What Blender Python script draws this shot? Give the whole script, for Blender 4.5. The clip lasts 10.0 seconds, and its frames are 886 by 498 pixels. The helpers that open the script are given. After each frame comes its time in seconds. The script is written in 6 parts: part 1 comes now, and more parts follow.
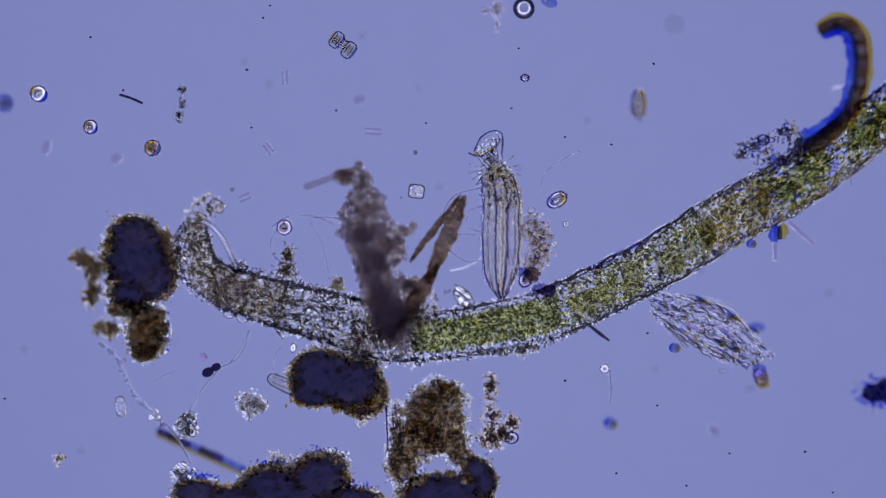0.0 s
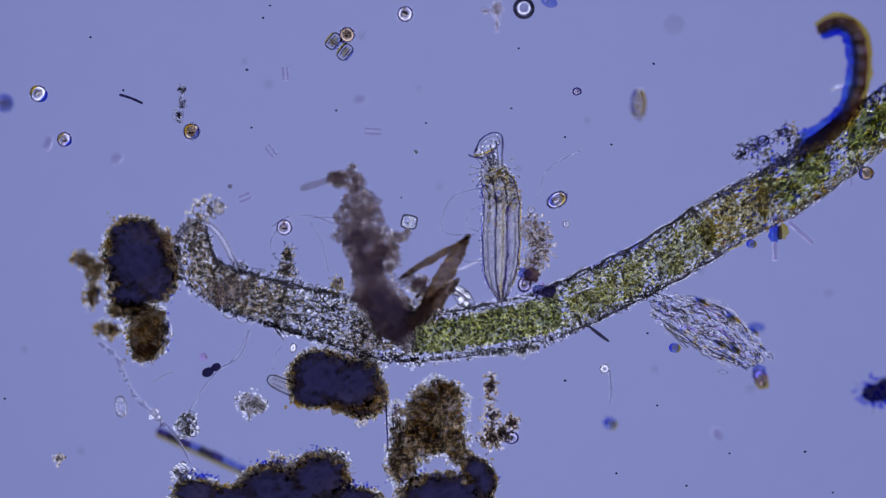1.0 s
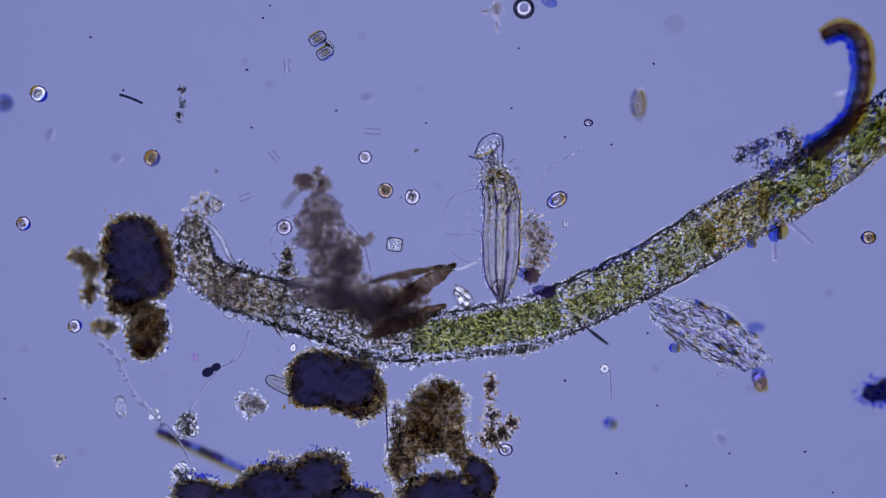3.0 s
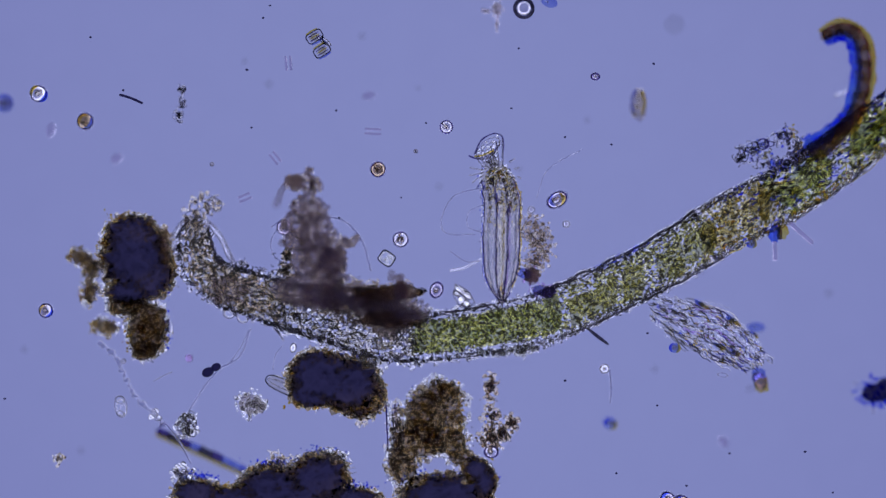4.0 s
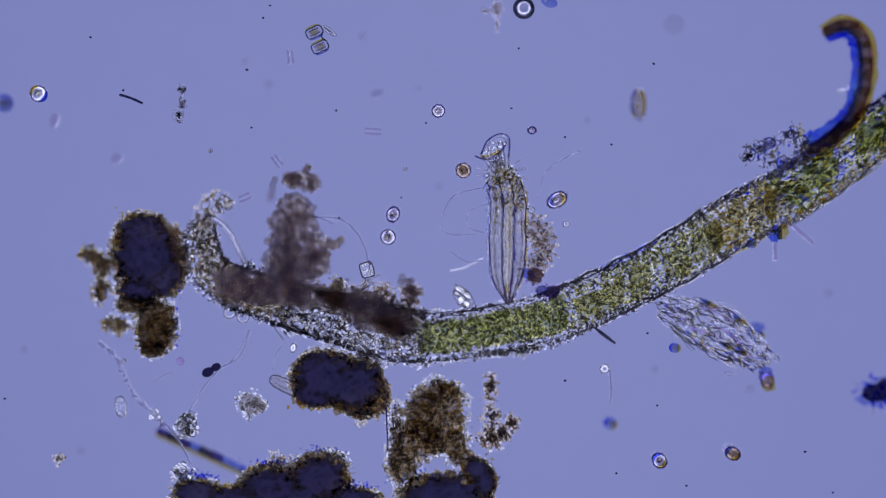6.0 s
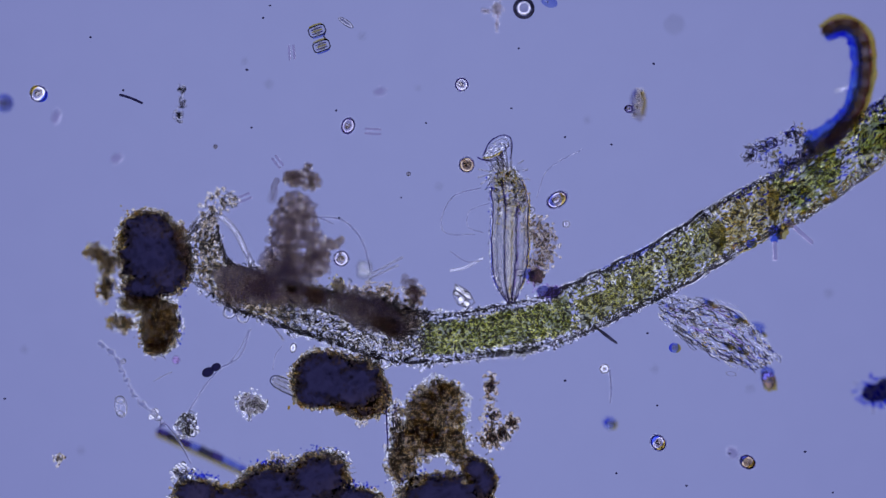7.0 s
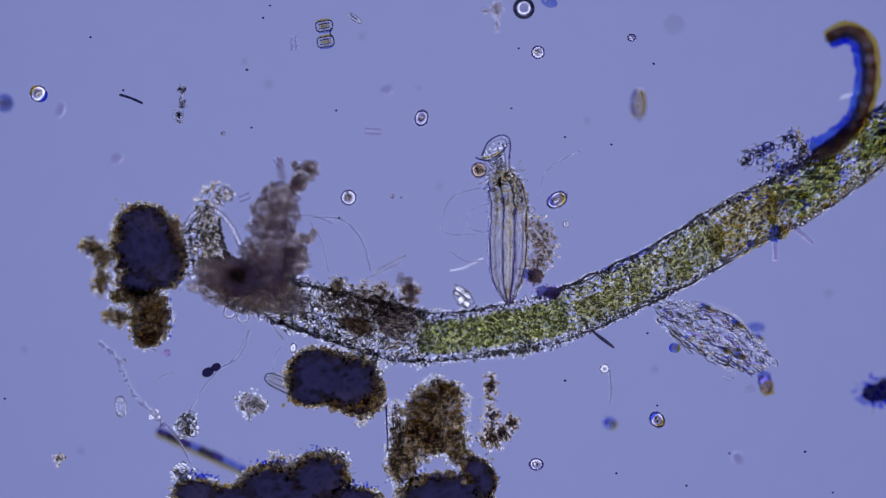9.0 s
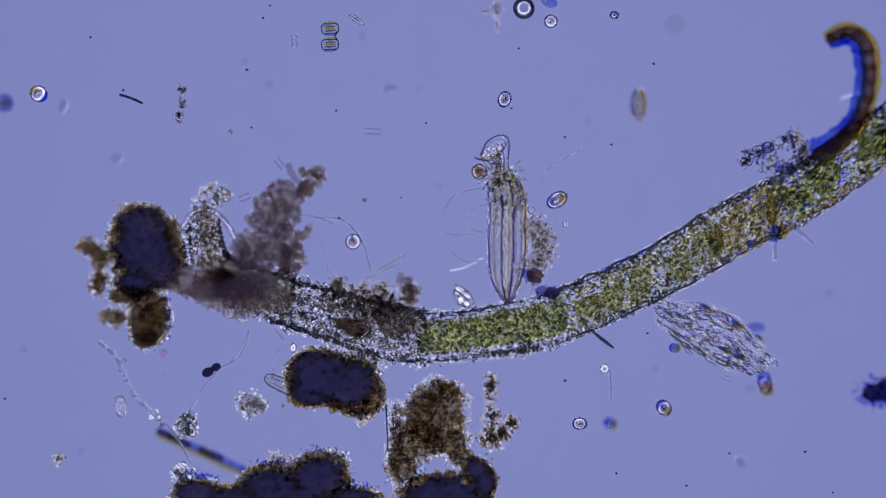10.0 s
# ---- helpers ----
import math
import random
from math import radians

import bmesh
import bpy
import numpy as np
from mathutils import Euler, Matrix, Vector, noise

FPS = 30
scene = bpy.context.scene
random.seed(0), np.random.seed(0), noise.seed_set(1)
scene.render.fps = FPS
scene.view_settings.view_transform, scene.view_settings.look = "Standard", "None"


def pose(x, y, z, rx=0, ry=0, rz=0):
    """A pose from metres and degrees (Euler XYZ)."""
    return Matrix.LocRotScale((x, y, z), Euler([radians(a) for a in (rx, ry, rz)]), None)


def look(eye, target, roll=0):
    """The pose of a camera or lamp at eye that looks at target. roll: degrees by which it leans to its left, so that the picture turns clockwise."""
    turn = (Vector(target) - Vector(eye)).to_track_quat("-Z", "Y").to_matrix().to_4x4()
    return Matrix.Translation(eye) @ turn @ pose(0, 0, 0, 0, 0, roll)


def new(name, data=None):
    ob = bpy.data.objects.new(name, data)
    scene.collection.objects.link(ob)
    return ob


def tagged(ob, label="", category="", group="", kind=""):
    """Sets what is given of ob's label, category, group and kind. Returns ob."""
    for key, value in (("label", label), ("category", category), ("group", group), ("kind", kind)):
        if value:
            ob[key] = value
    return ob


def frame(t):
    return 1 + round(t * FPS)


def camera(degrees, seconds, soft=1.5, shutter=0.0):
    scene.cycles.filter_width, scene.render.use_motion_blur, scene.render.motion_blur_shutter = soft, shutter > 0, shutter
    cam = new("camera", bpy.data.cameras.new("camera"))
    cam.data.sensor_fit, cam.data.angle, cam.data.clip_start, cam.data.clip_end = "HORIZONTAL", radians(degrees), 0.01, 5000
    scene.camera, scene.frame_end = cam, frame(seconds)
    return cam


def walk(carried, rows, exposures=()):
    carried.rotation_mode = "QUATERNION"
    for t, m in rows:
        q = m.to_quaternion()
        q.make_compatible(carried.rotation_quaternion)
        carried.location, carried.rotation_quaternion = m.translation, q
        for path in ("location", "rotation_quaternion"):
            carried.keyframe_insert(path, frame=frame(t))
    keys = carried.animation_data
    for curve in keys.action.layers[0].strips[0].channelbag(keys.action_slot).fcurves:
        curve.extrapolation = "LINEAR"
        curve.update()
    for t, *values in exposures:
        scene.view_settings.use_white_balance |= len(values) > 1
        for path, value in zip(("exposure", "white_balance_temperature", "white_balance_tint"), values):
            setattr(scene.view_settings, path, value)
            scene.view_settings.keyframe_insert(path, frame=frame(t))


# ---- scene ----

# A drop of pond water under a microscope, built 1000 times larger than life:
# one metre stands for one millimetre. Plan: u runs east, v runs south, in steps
# of 0.4 mm of the enlarged scene, from the north-west corner of the field.
K = 0.0004
HEIGHT = 5.984
GLASS_TOP = -0.030


def at(u, v, h=0.0):
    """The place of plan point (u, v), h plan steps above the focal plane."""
    return Vector(((u - 784) * K, (441 - v) * K, h * K))


# ---- camera ----
cam = camera(6.0, 10.0, soft=1.25)
cam.data.dof.use_dof = True
cam.data.dof.focus_distance = HEIGHT + 0.0026
cam.data.dof.aperture_fstop = 0.32
STILL = look((0, 0, HEIGHT), (0, 0, 0))
walk(cam, [(0.0, STILL), (10.0, STILL)])
# enough bounces for light to pass through many layers of cells
scene.cycles.max_bounces, scene.cycles.transmission_bounces, scene.cycles.transparent_max_bounces = 24, 24, 48

# ---- light: the illuminator under the slide, and an added fill that stands for lens glare ----
world = bpy.data.worlds.new("glare_fill")
scene.world = world
world.use_nodes = True
world.node_tree.nodes["Background"].inputs[0].default_value = (0.34, 0.32, 0.74, 1)
world.node_tree.nodes["Background"].inputs[1].default_value = 0.60


# ---- materials ----
def fresh(name):
    m = bpy.data.materials.new(name)
    m.use_nodes = True
    m.node_tree.nodes.clear()
    return m, m.node_tree.nodes, m.node_tree.links


def ramp_of(n, cols):
    r = n.new("ShaderNodeValToRGB")
    el = r.color_ramp.elements
    while len(el) < len(cols):
        el.new(0.5)
    for k, c in enumerate(cols):
        el[k].position = k / max(1, len(cols) - 1)
        el[k].color = (*c, 1)
    return r


def lamp_material():
    m, n, l = fresh("lamp_glow")
    out = n.new("ShaderNodeOutputMaterial")
    em = n.new("ShaderNodeEmission")
    tc = n.new("ShaderNodeTexCoord")
    ln = n.new("ShaderNodeVectorMath")
    ln.operation = "LENGTH"
    l.new(tc.outputs["Object"], ln.inputs[0])
    rad = n.new("ShaderNodeMath")
    rad.operation = "DIVIDE"
    rad.inputs[1].default_value = 2.4
    l.new(ln.outputs["Value"], rad.inputs[0])
    # the brighter outer ring is out of view, added to make grains glint
    r = ramp_of(n, [(0.230, 0.258, 0.550), (0.224, 0.250, 0.539), (0.187, 0.204, 0.486), (1.42, 1.50, 2.15), (1.30, 1.36, 1.95), (0.70, 0.74, 1.15)])
    for k, place in enumerate((0.0, 0.167, 0.40, 0.453, 0.70, 1.0)):
        r.color_ramp.elements[k].position = min(place, 1.0)
    l.new(rad.outputs[0], r.inputs[0])
    l.new(r.outputs[0], em.inputs[0])
    l.new(em.outputs[0], out.inputs[0])
    return m


def clear(name, cols, ior=1.12, rough=0.0, solid=0.0, pigment=(0.1, 0.07, 0.03), bump=0.0, scale=120.0, thin=0.25):
    """Living tissue seen through: tinted refracting bodies, each of its own tint, partly filled with pigment."""
    m, n, l = fresh(name)
    out = n.new("ShaderNodeOutputMaterial")
    geo = n.new("ShaderNodeNewGeometry")
    tc = n.new("ShaderNodeTexCoord")
    no = n.new("ShaderNodeTexNoise")
    no.inputs["Scale"].default_value = scale
    no.inputs["Detail"].default_value = 4
    l.new(tc.outputs["Object"], no.inputs["Vector"])
    mix = n.new("ShaderNodeMath")
    mix.operation = "MULTIPLY_ADD"
    mix.inputs[1].default_value = 0.9
    l.new(no.outputs["Fac"], mix.inputs[0])
    add = n.new("ShaderNodeMath")
    add.operation = "MULTIPLY_ADD"
    add.inputs[1].default_value = 0.8
    add.inputs[2].default_value = -0.35
    l.new(geo.outputs["Random Per Island"], add.inputs[0])
    l.new(add.outputs[0], mix.inputs[2])
    r = ramp_of(n, cols)
    l.new(mix.outputs[0], r.inputs[0])
    gl = n.new("ShaderNodeBsdfGlass")
    gl.inputs["IOR"].default_value = ior
    gl.inputs["Roughness"].default_value = rough
    l.new(r.outputs[0], gl.inputs["Color"])
    ts = n.new("ShaderNodeBsdfTransparent")
    l.new(r.outputs[0], ts.inputs["Color"])
    mt = n.new("ShaderNodeMixShader")
    mt.inputs[0].default_value = thin
    l.new(gl.outputs[0], mt.inputs[1])
    l.new(ts.outputs[0], mt.inputs[2])
    last = mt
    if solid > 0:
        p = n.new("ShaderNodeBsdfPrincipled")
        p.inputs["Base Color"].default_value = (*pigment, 1)
        p.inputs["Roughness"].default_value = 0.85
        tr = n.new("ShaderNodeBsdfTranslucent")
        tr.inputs["Color"].default_value = (*[min(1, c * 2.2) for c in pigment], 1)
        ms = n.new("ShaderNodeMixShader")
        ms.inputs[0].default_value = 0.6
        l.new(p.outputs[0], ms.inputs[1])
        l.new(tr.outputs[0], ms.inputs[2])
        m2 = n.new("ShaderNodeMixShader")
        m2.inputs[0].default_value = solid
        l.new(mt.outputs[0], m2.inputs[1])
        l.new(ms.outputs[0], m2.inputs[2])
        last = m2
    if bump > 0:
        b = n.new("ShaderNodeBump")
        b.inputs["Strength"].default_value = bump
        b.inputs["Distance"].default_value = 0.004
        l.new(no.outputs["Fac"], b.inputs["Height"])
        l.new(b.outputs[0], gl.inputs["Normal"])
    l.new(last.outputs[0], out.inputs[0])
    return m


def slide_glass():
    """Flat clear glass: it lets light straight through, with a faint gloss."""
    m, n, l = fresh("slide_glass")
    out = n.new("ShaderNodeOutputMaterial")
    t = n.new("ShaderNodeBsdfTransparent")
    tc = n.new("ShaderNodeTexCoord")
    no = n.new("ShaderNodeTexNoise")
    no.inputs["Scale"].default_value = 45
    no.inputs["Detail"].default_value = 4
    l.new(tc.outputs["Object"], no.inputs["Vector"])
    r = ramp_of(n, [(0.96, 0.963, 0.97), (1.0, 1.0, 1.0)])
    l.new(no.outputs["Fac"], r.inputs[0])
    l.new(r.outputs[0], t.inputs["Color"])
    g = n.new("ShaderNodeBsdfGlossy")
    g.inputs["Roughness"].default_value = 0.03
    fr = n.new("ShaderNodeFresnel")
    fr.inputs["IOR"].default_value = 1.14
    mx = n.new("ShaderNodeMixShader")
    l.new(fr.outputs[0], mx.inputs[0])
    l.new(t.outputs[0], mx.inputs[1])
    l.new(g.outputs[0], mx.inputs[2])
    l.new(mx.outputs[0], out.inputs[0])
    return m


def haze(name, cols, scale=60.0, rough=0.9, solid=0.15, pigment=(0.12, 0.1, 0.09)):
    """Loose flocculent matter: tinted see-through skin with a little scattering pigment."""
    m, n, l = fresh(name)
    out = n.new("ShaderNodeOutputMaterial")
    geo = n.new("ShaderNodeNewGeometry")
    tc = n.new("ShaderNodeTexCoord")
    no = n.new("ShaderNodeTexNoise")
    no.inputs["Scale"].default_value = scale
    no.inputs["Detail"].default_value = 5
    l.new(tc.outputs["Object"], no.inputs["Vector"])
    mix = n.new("ShaderNodeMath")
    mix.operation = "MULTIPLY_ADD"
    mix.inputs[1].default_value = 1.3
    l.new(no.outputs["Fac"], mix.inputs[0])
    add = n.new("ShaderNodeMath")
    add.operation = "MULTIPLY_ADD"
    add.inputs[1].default_value = 0.5
    add.inputs[2].default_value = -0.4
    l.new(geo.outputs["Random Per Island"], add.inputs[0])
    l.new(add.outputs[0], mix.inputs[2])
    r = ramp_of(n, cols)
    l.new(mix.outputs[0], r.inputs[0])
    t = n.new("ShaderNodeBsdfTransparent")
    l.new(r.outputs[0], t.inputs["Color"])
    p = n.new("ShaderNodeBsdfPrincipled")
    p.inputs["Base Color"].default_value = (*pigment, 1)
    p.inputs["Roughness"].default_value = rough
    m2 = n.new("ShaderNodeMixShader")
    m2.inputs[0].default_value = solid
    l.new(t.outputs[0], m2.inputs[1])
    l.new(p.outputs[0], m2.inputs[2])
    l.new(m2.outputs[0], out.inputs[0])
    return m


def dense(name, dark, light, scale=90.0):
    """Opaque packed detritus: mottled, matt and rough."""
    m, n, l = fresh(name)
    out = n.new("ShaderNodeOutputMaterial")
    tc = n.new("ShaderNodeTexCoord")
    no = n.new("ShaderNodeTexNoise")
    no.inputs["Scale"].default_value = scale
    no.inputs["Detail"].default_value = 6
    l.new(tc.outputs["Object"], no.inputs["Vector"])
    r = ramp_of(n, [dark, dark, light])
    l.new(no.outputs["Fac"], r.inputs[0])
    p = n.new("ShaderNodeBsdfPrincipled")
    p.inputs["Roughness"].default_value = 0.95
    p.inputs["Specular IOR Level"].default_value = 0.1
    l.new(r.outputs[0], p.inputs["Base Color"])
    b = n.new("ShaderNodeBump")
    b.inputs["Strength"].default_value = 0.8
    b.inputs["Distance"].default_value = 0.003
    l.new(no.outputs["Fac"], b.inputs["Height"])
    l.new(b.outputs[0], p.inputs["Normal"])
    l.new(p.outputs[0], out.inputs[0])
    return m


GLASS = slide_glass()
M_PLATE = dense("housing_metal", (0.07, 0.07, 0.08), (0.11, 0.11, 0.12), 3.0)
LAMP = lamp_material()
M_CLEAR = clear("clear_cells", [(1, 1, 1), (0.94, 0.94, 0.91), (1, 1, 1)], 1.30, thin=0.06)
M_BEAD = clear("bright_beads", [(1, 1, 1), (0.95, 0.94, 0.90), (1, 1, 1)], 1.5, thin=0.02)
M_HAIR = clear("hyaline_thread", [(0.98, 0.98, 0.99), (0.88, 0.88, 0.91)], 1.42, thin=0.22)
M_GREY = clear("grey_brown_cells", [(0.99, 0.98, 0.95), (0.88, 0.84, 0.76), (0.98, 0.97, 0.93)], 1.34, solid=0.01, thin=0.1)
M_GREEN = clear("green_cells", [(0.90, 0.89, 0.60), (0.98, 0.97, 0.76), (0.74, 0.75, 0.46), (0.99, 0.98, 0.88)], 1.40, thin=0.06)
M_OLIVE = clear("olive_cells", [(0.94, 0.93, 0.70), (0.77, 0.77, 0.50), (0.98, 0.97, 0.88), (0.67, 0.68, 0.46)], 1.40, solid=0.02, pigment=(0.10, 0.11, 0.02), thin=0.05)
M_RUST = clear("rusty_cells", [(0.95, 0.92, 0.72), (0.78, 0.74, 0.55), (0.97, 0.96, 0.86)], 1.36, thin=0.15, solid=0.02, pigment=(0.16, 0.10, 0.03))
M_BROWN = clear("brown_grains", [(0.95, 0.90, 0.75), (0.79, 0.73, 0.60), (0.99, 0.97, 0.89)], 1.34, thin=0.30, solid=0.02, pigment=(0.08, 0.06, 0.04))
M_EDGE = clear("wall_edge", [(0.80, 0.80, 0.84), (0.62, 0.62, 0.68)], 1.38, solid=0.06, pigment=(0.03, 0.03, 0.05), thin=0.05)
M_LINE = haze("dark_line", [(0.16, 0.16, 0.20), (0.30, 0.29, 0.33), (0.50, 0.48, 0.50)], scale=80, solid=0.08, pigment=(0.05, 0.05, 0.07))
M_FLECK = haze("dark_fleck", [(0.36, 0.36, 0.36), (0.56, 0.55, 0.54), (0.78, 0.77, 0.76)], scale=160, solid=0.06, pigment=(0.06, 0.06, 0.05))
M_VIOLET = clear("violet_rib", [(0.88, 0.80, 0.95), (0.72, 0.62, 0.86)], 1.34, solid=0.03, pigment=(0.08, 0.05, 0.14), thin=0.05)
M_PINK = clear("pinkish_cell", [(0.95, 0.90, 0.94), (0.86, 0.83, 0.88)], 1.06, thin=0.3)
M_SPOT = haze("blurred_spot", [(0.90, 0.90, 0.90), (0.94, 0.94, 0.94), (0.98, 0.98, 0.97)], scale=60, solid=0.02)
M_CASE = clear("case_wall", [(0.98, 0.97, 0.93), (0.90, 0.88, 0.82)], 1.05, bump=0.35, scale=110, thin=0.4)
M_BLADE = haze("scaly_brown", [(0.44, 0.35, 0.28), (0.66, 0.56, 0.46), (0.95, 0.89, 0.79)], scale=300, solid=0.08, pigment=(0.24, 0.18, 0.14))
M_CORE = dense("packed_detritus", (0.095, 0.095, 0.155), (0.22, 0.18, 0.16), 45.0)
M_CRUMB = dense("brown_crumbs", (0.09, 0.075, 0.07), (0.34, 0.25, 0.14), 60)
M_KNOT = haze("loose_packing", [(0.46, 0.38, 0.25), (0.68, 0.59, 0.41), (0.90, 0.83, 0.66)], scale=190, solid=0.05, pigment=(0.10, 0.07, 0.05))
M_SILT = haze("silty_matter", [(0.74, 0.71, 0.69), (0.92, 0.90, 0.88), (1.0, 1.0, 0.99)], scale=420, solid=0.10, pigment=(0.38, 0.32, 0.33))
M_HAZE = haze("flocculent_matter", [(0.68, 0.63, 0.61), (0.90, 0.87, 0.85), (1.0, 0.99, 0.98)], scale=420, solid=0.13, pigment=(0.42, 0.36, 0.37))
M_PLUME = haze("plume_matter", [(0.65, 0.61, 0.60), (0.88, 0.85, 0.83), (1.0, 0.99, 0.98)], scale=420, solid=0.13, pigment=(0.42, 0.36, 0.37))
M_CELL = clear("pale_cell", [(0.92, 0.91, 0.93), (0.80, 0.78, 0.82), (0.97, 0.96, 0.96)], 1.17, thin=0.1, scale=300)
M_AMBER = clear("amber_cell", [(0.84, 0.72, 0.56), (0.66, 0.54, 0.42), (0.92, 0.85, 0.70)], 1.15, thin=0.1, scale=300)
M_DUSK = clear("dusky_cell", [(0.82, 0.78, 0.82), (0.68, 0.64, 0.72), (0.90, 0.88, 0.90)], 1.18, thin=0.1, scale=300)
M_RUSSET = haze("russet_fringe_line", [(0.80, 0.30, 0.22), (0.90, 0.48, 0.36), (0.96, 0.70, 0.55)], scale=120, solid=0.05, pigment=(0.2, 0.06, 0.04))
M_RIB = haze("violet_black_rib", [(0.20, 0.16, 0.40), (0.34, 0.28, 0.54), (0.60, 0.54, 0.72)], scale=160, solid=0.06, pigment=(0.06, 0.05, 0.14))
M_FAINT = clear("faint_thread", [(0.86, 0.86, 0.89), (0.74, 0.74, 0.80)], 1.12, thin=0.3)
M_TAN = clear("tan_cells", [(0.96, 0.93, 0.86), (0.80, 0.75, 0.69), (0.98, 0.97, 0.93)], 1.36, thin=0.1)
M_UMBER = haze("umber_matter", [(0.76, 0.71, 0.68), (0.90, 0.87, 0.83), (0.99, 0.97, 0.94)], scale=420, solid=0.07, pigment=(0.40, 0.33, 0.31))
M_RIND = haze("rind_matter", [(0.66, 0.57, 0.40), (0.86, 0.79, 0.62), (0.99, 0.97, 0.90)], scale=420, solid=0.05, pigment=(0.24, 0.17, 0.09))
M_LOAM = haze("loamy_matter", [(0.57, 0.52, 0.43), (0.80, 0.75, 0.64), (1.0, 0.98, 0.92)], scale=420, solid=0.06, pigment=(0.22, 0.17, 0.12))
M_LEAF = haze("green_content", [(0.55, 0.58, 0.37), (0.77, 0.79, 0.56), (0.96, 0.96, 0.82)], scale=210, solid=0.03, pigment=(0.10, 0.14, 0.02))
M_MOSS = haze("olive_content", [(0.64, 0.62, 0.42), (0.83, 0.82, 0.60), (0.97, 0.97, 0.86)], scale=150, solid=0.03, pigment=(0.08, 0.09, 0.02))
M_FERN = haze("dark_green_content", [(0.58, 0.62, 0.38), (0.77, 0.80, 0.52), (0.95, 0.96, 0.80)], scale=150, solid=0.03, pigment=(0.06, 0.08, 0.02))
M_SAND = haze("rusty_content", [(0.68, 0.65, 0.46), (0.86, 0.83, 0.66), (0.97, 0.97, 0.90)], scale=130, solid=0.03, pigment=(0.12, 0.09, 0.04))
M_DUST = haze("grey_content", [(0.68, 0.65, 0.54), (0.86, 0.83, 0.74), (0.98, 0.98, 0.95)], scale=130, solid=0.02)
# blue, cobalt and ochre: tinted matter, and the lens's colour fringes painted on edges
M_BLUE = haze("blue_tint_and_fringe", [(0.42, 0.38, 0.86), (0.56, 0.62, 0.95), (0.80, 0.86, 1.0)], solid=0.04, pigment=(0.03, 0.03, 0.2))
M_COBALT = haze("cobalt_tint_and_fringe", [(0.22, 0.18, 0.96), (0.32, 0.40, 1.0), (0.52, 0.72, 1.0)], scale=40, solid=0.04, pigment=(0.04, 0.03, 0.5))
M_BARK = haze("dark_bands", [(0.40, 0.33, 0.28), (0.58, 0.49, 0.41), (0.78, 0.69, 0.58)], scale=150, solid=0.10, pigment=(0.06, 0.04, 0.05))
M_OCHRE = haze("ochre_tint_and_fringe", [(0.92, 0.66, 0.26), (0.96, 0.86, 0.36), (0.99, 0.96, 0.74)], solid=0.03, pigment=(0.3, 0.2, 0.03))
M_INK = dense("ink_dark", (0.055, 0.055, 0.12), (0.13, 0.11, 0.13))


# ---- mesh helpers ----
class Shape:
    """Vertices and faces in plan steps, gathered piece by piece."""

    def __init__(self):
        self.v, self.f, self.count = [], [], 0

    def add(self, verts, faces):
        self.v.append(np.asarray(verts, float))
        self.f.extend([tuple(i + self.count for i in f) for f in faces])
        self.count += len(verts)
        return self


def ico(level):
    bm = bmesh.new()
    bmesh.ops.create_icosphere(bm, subdivisions=level, radius=1)
    bm.verts.index_update()
    v = np.array([x.co[:] for x in bm.verts])
    f = [tuple(x.index for x in g.verts) for g in bm.faces]
    bm.free()
    return v, f


BALL = {k: ico(k) for k in (1, 2, 3, 4)}


def fused(ob, step=2.0):
    """Merge the overlapping lumps of a part into one skin."""
    mod = ob.modifiers.new("fused", "REMESH")
    mod.mode, mod.voxel_size, mod.use_smooth_shade = "VOXEL", step * K, True
    return ob


def part(name, shape, material, parent=None, label="", kind="", smooth=True):
    me = bpy.data.meshes.new(name)
    v = np.concatenate(shape.v) * (K, -K, K)
    me.from_pydata(v.tolist(), [], [f[::-1] for f in shape.f])
    me.materials.append(material)
    me.shade_smooth() if smooth else me.shade_flat()
    ob = new(name, me)
    if parent is not None:
        ob.parent = parent
    return tagged(ob, label, kind=kind)


def thing(name, u, v, label, category, group="", h=0.0, turn=0.0):
    ob = new(name)
    ob.empty_display_size = 0.01
    p = at(u, v, h)
    ob.matrix_world = pose(p.x, p.y, p.z, 0, 0, turn)
    return tagged(ob, label, category, group)


def turned(rng):
    q = rng.normal(size=4)
    q /= np.linalg.norm(q)
    w, x, y, z = q
    return np.array([[1 - 2 * (y * y + z * z), 2 * (x * y - z * w), 2 * (x * z + y * w)],
                     [2 * (x * y + z * w), 1 - 2 * (x * x + z * z), 2 * (y * z - x * w)],
                     [2 * (x * z - y * w), 2 * (y * z + x * w), 1 - 2 * (x * x + y * y)]])


def grain(s, p, r, rng, level=1, squash=0.45):
    """One granule: a small uneven rounded body."""
    v, f = BALL[level]
    axes = np.array([r, r * rng.uniform(1 - squash, 1), r * rng.uniform(1 - squash, 1)])
    s.add((v * axes) @ turned(rng).T + np.asarray(p), f)


def lump(s, p, axes, seed, level=3, rough=0.28, freq=2.2):
    """A knobbly rounded mass."""
    v, f = BALL[level]
    k = np.array([1 + rough * noise.fractal(Vector(c) * freq + Vector((seed * 3.7, seed, 0)), 0.8, 2.0, 4) for c in v])
    s.add(v * k[:, None] * np.asarray(axes, float) + np.asarray(p, float), f)


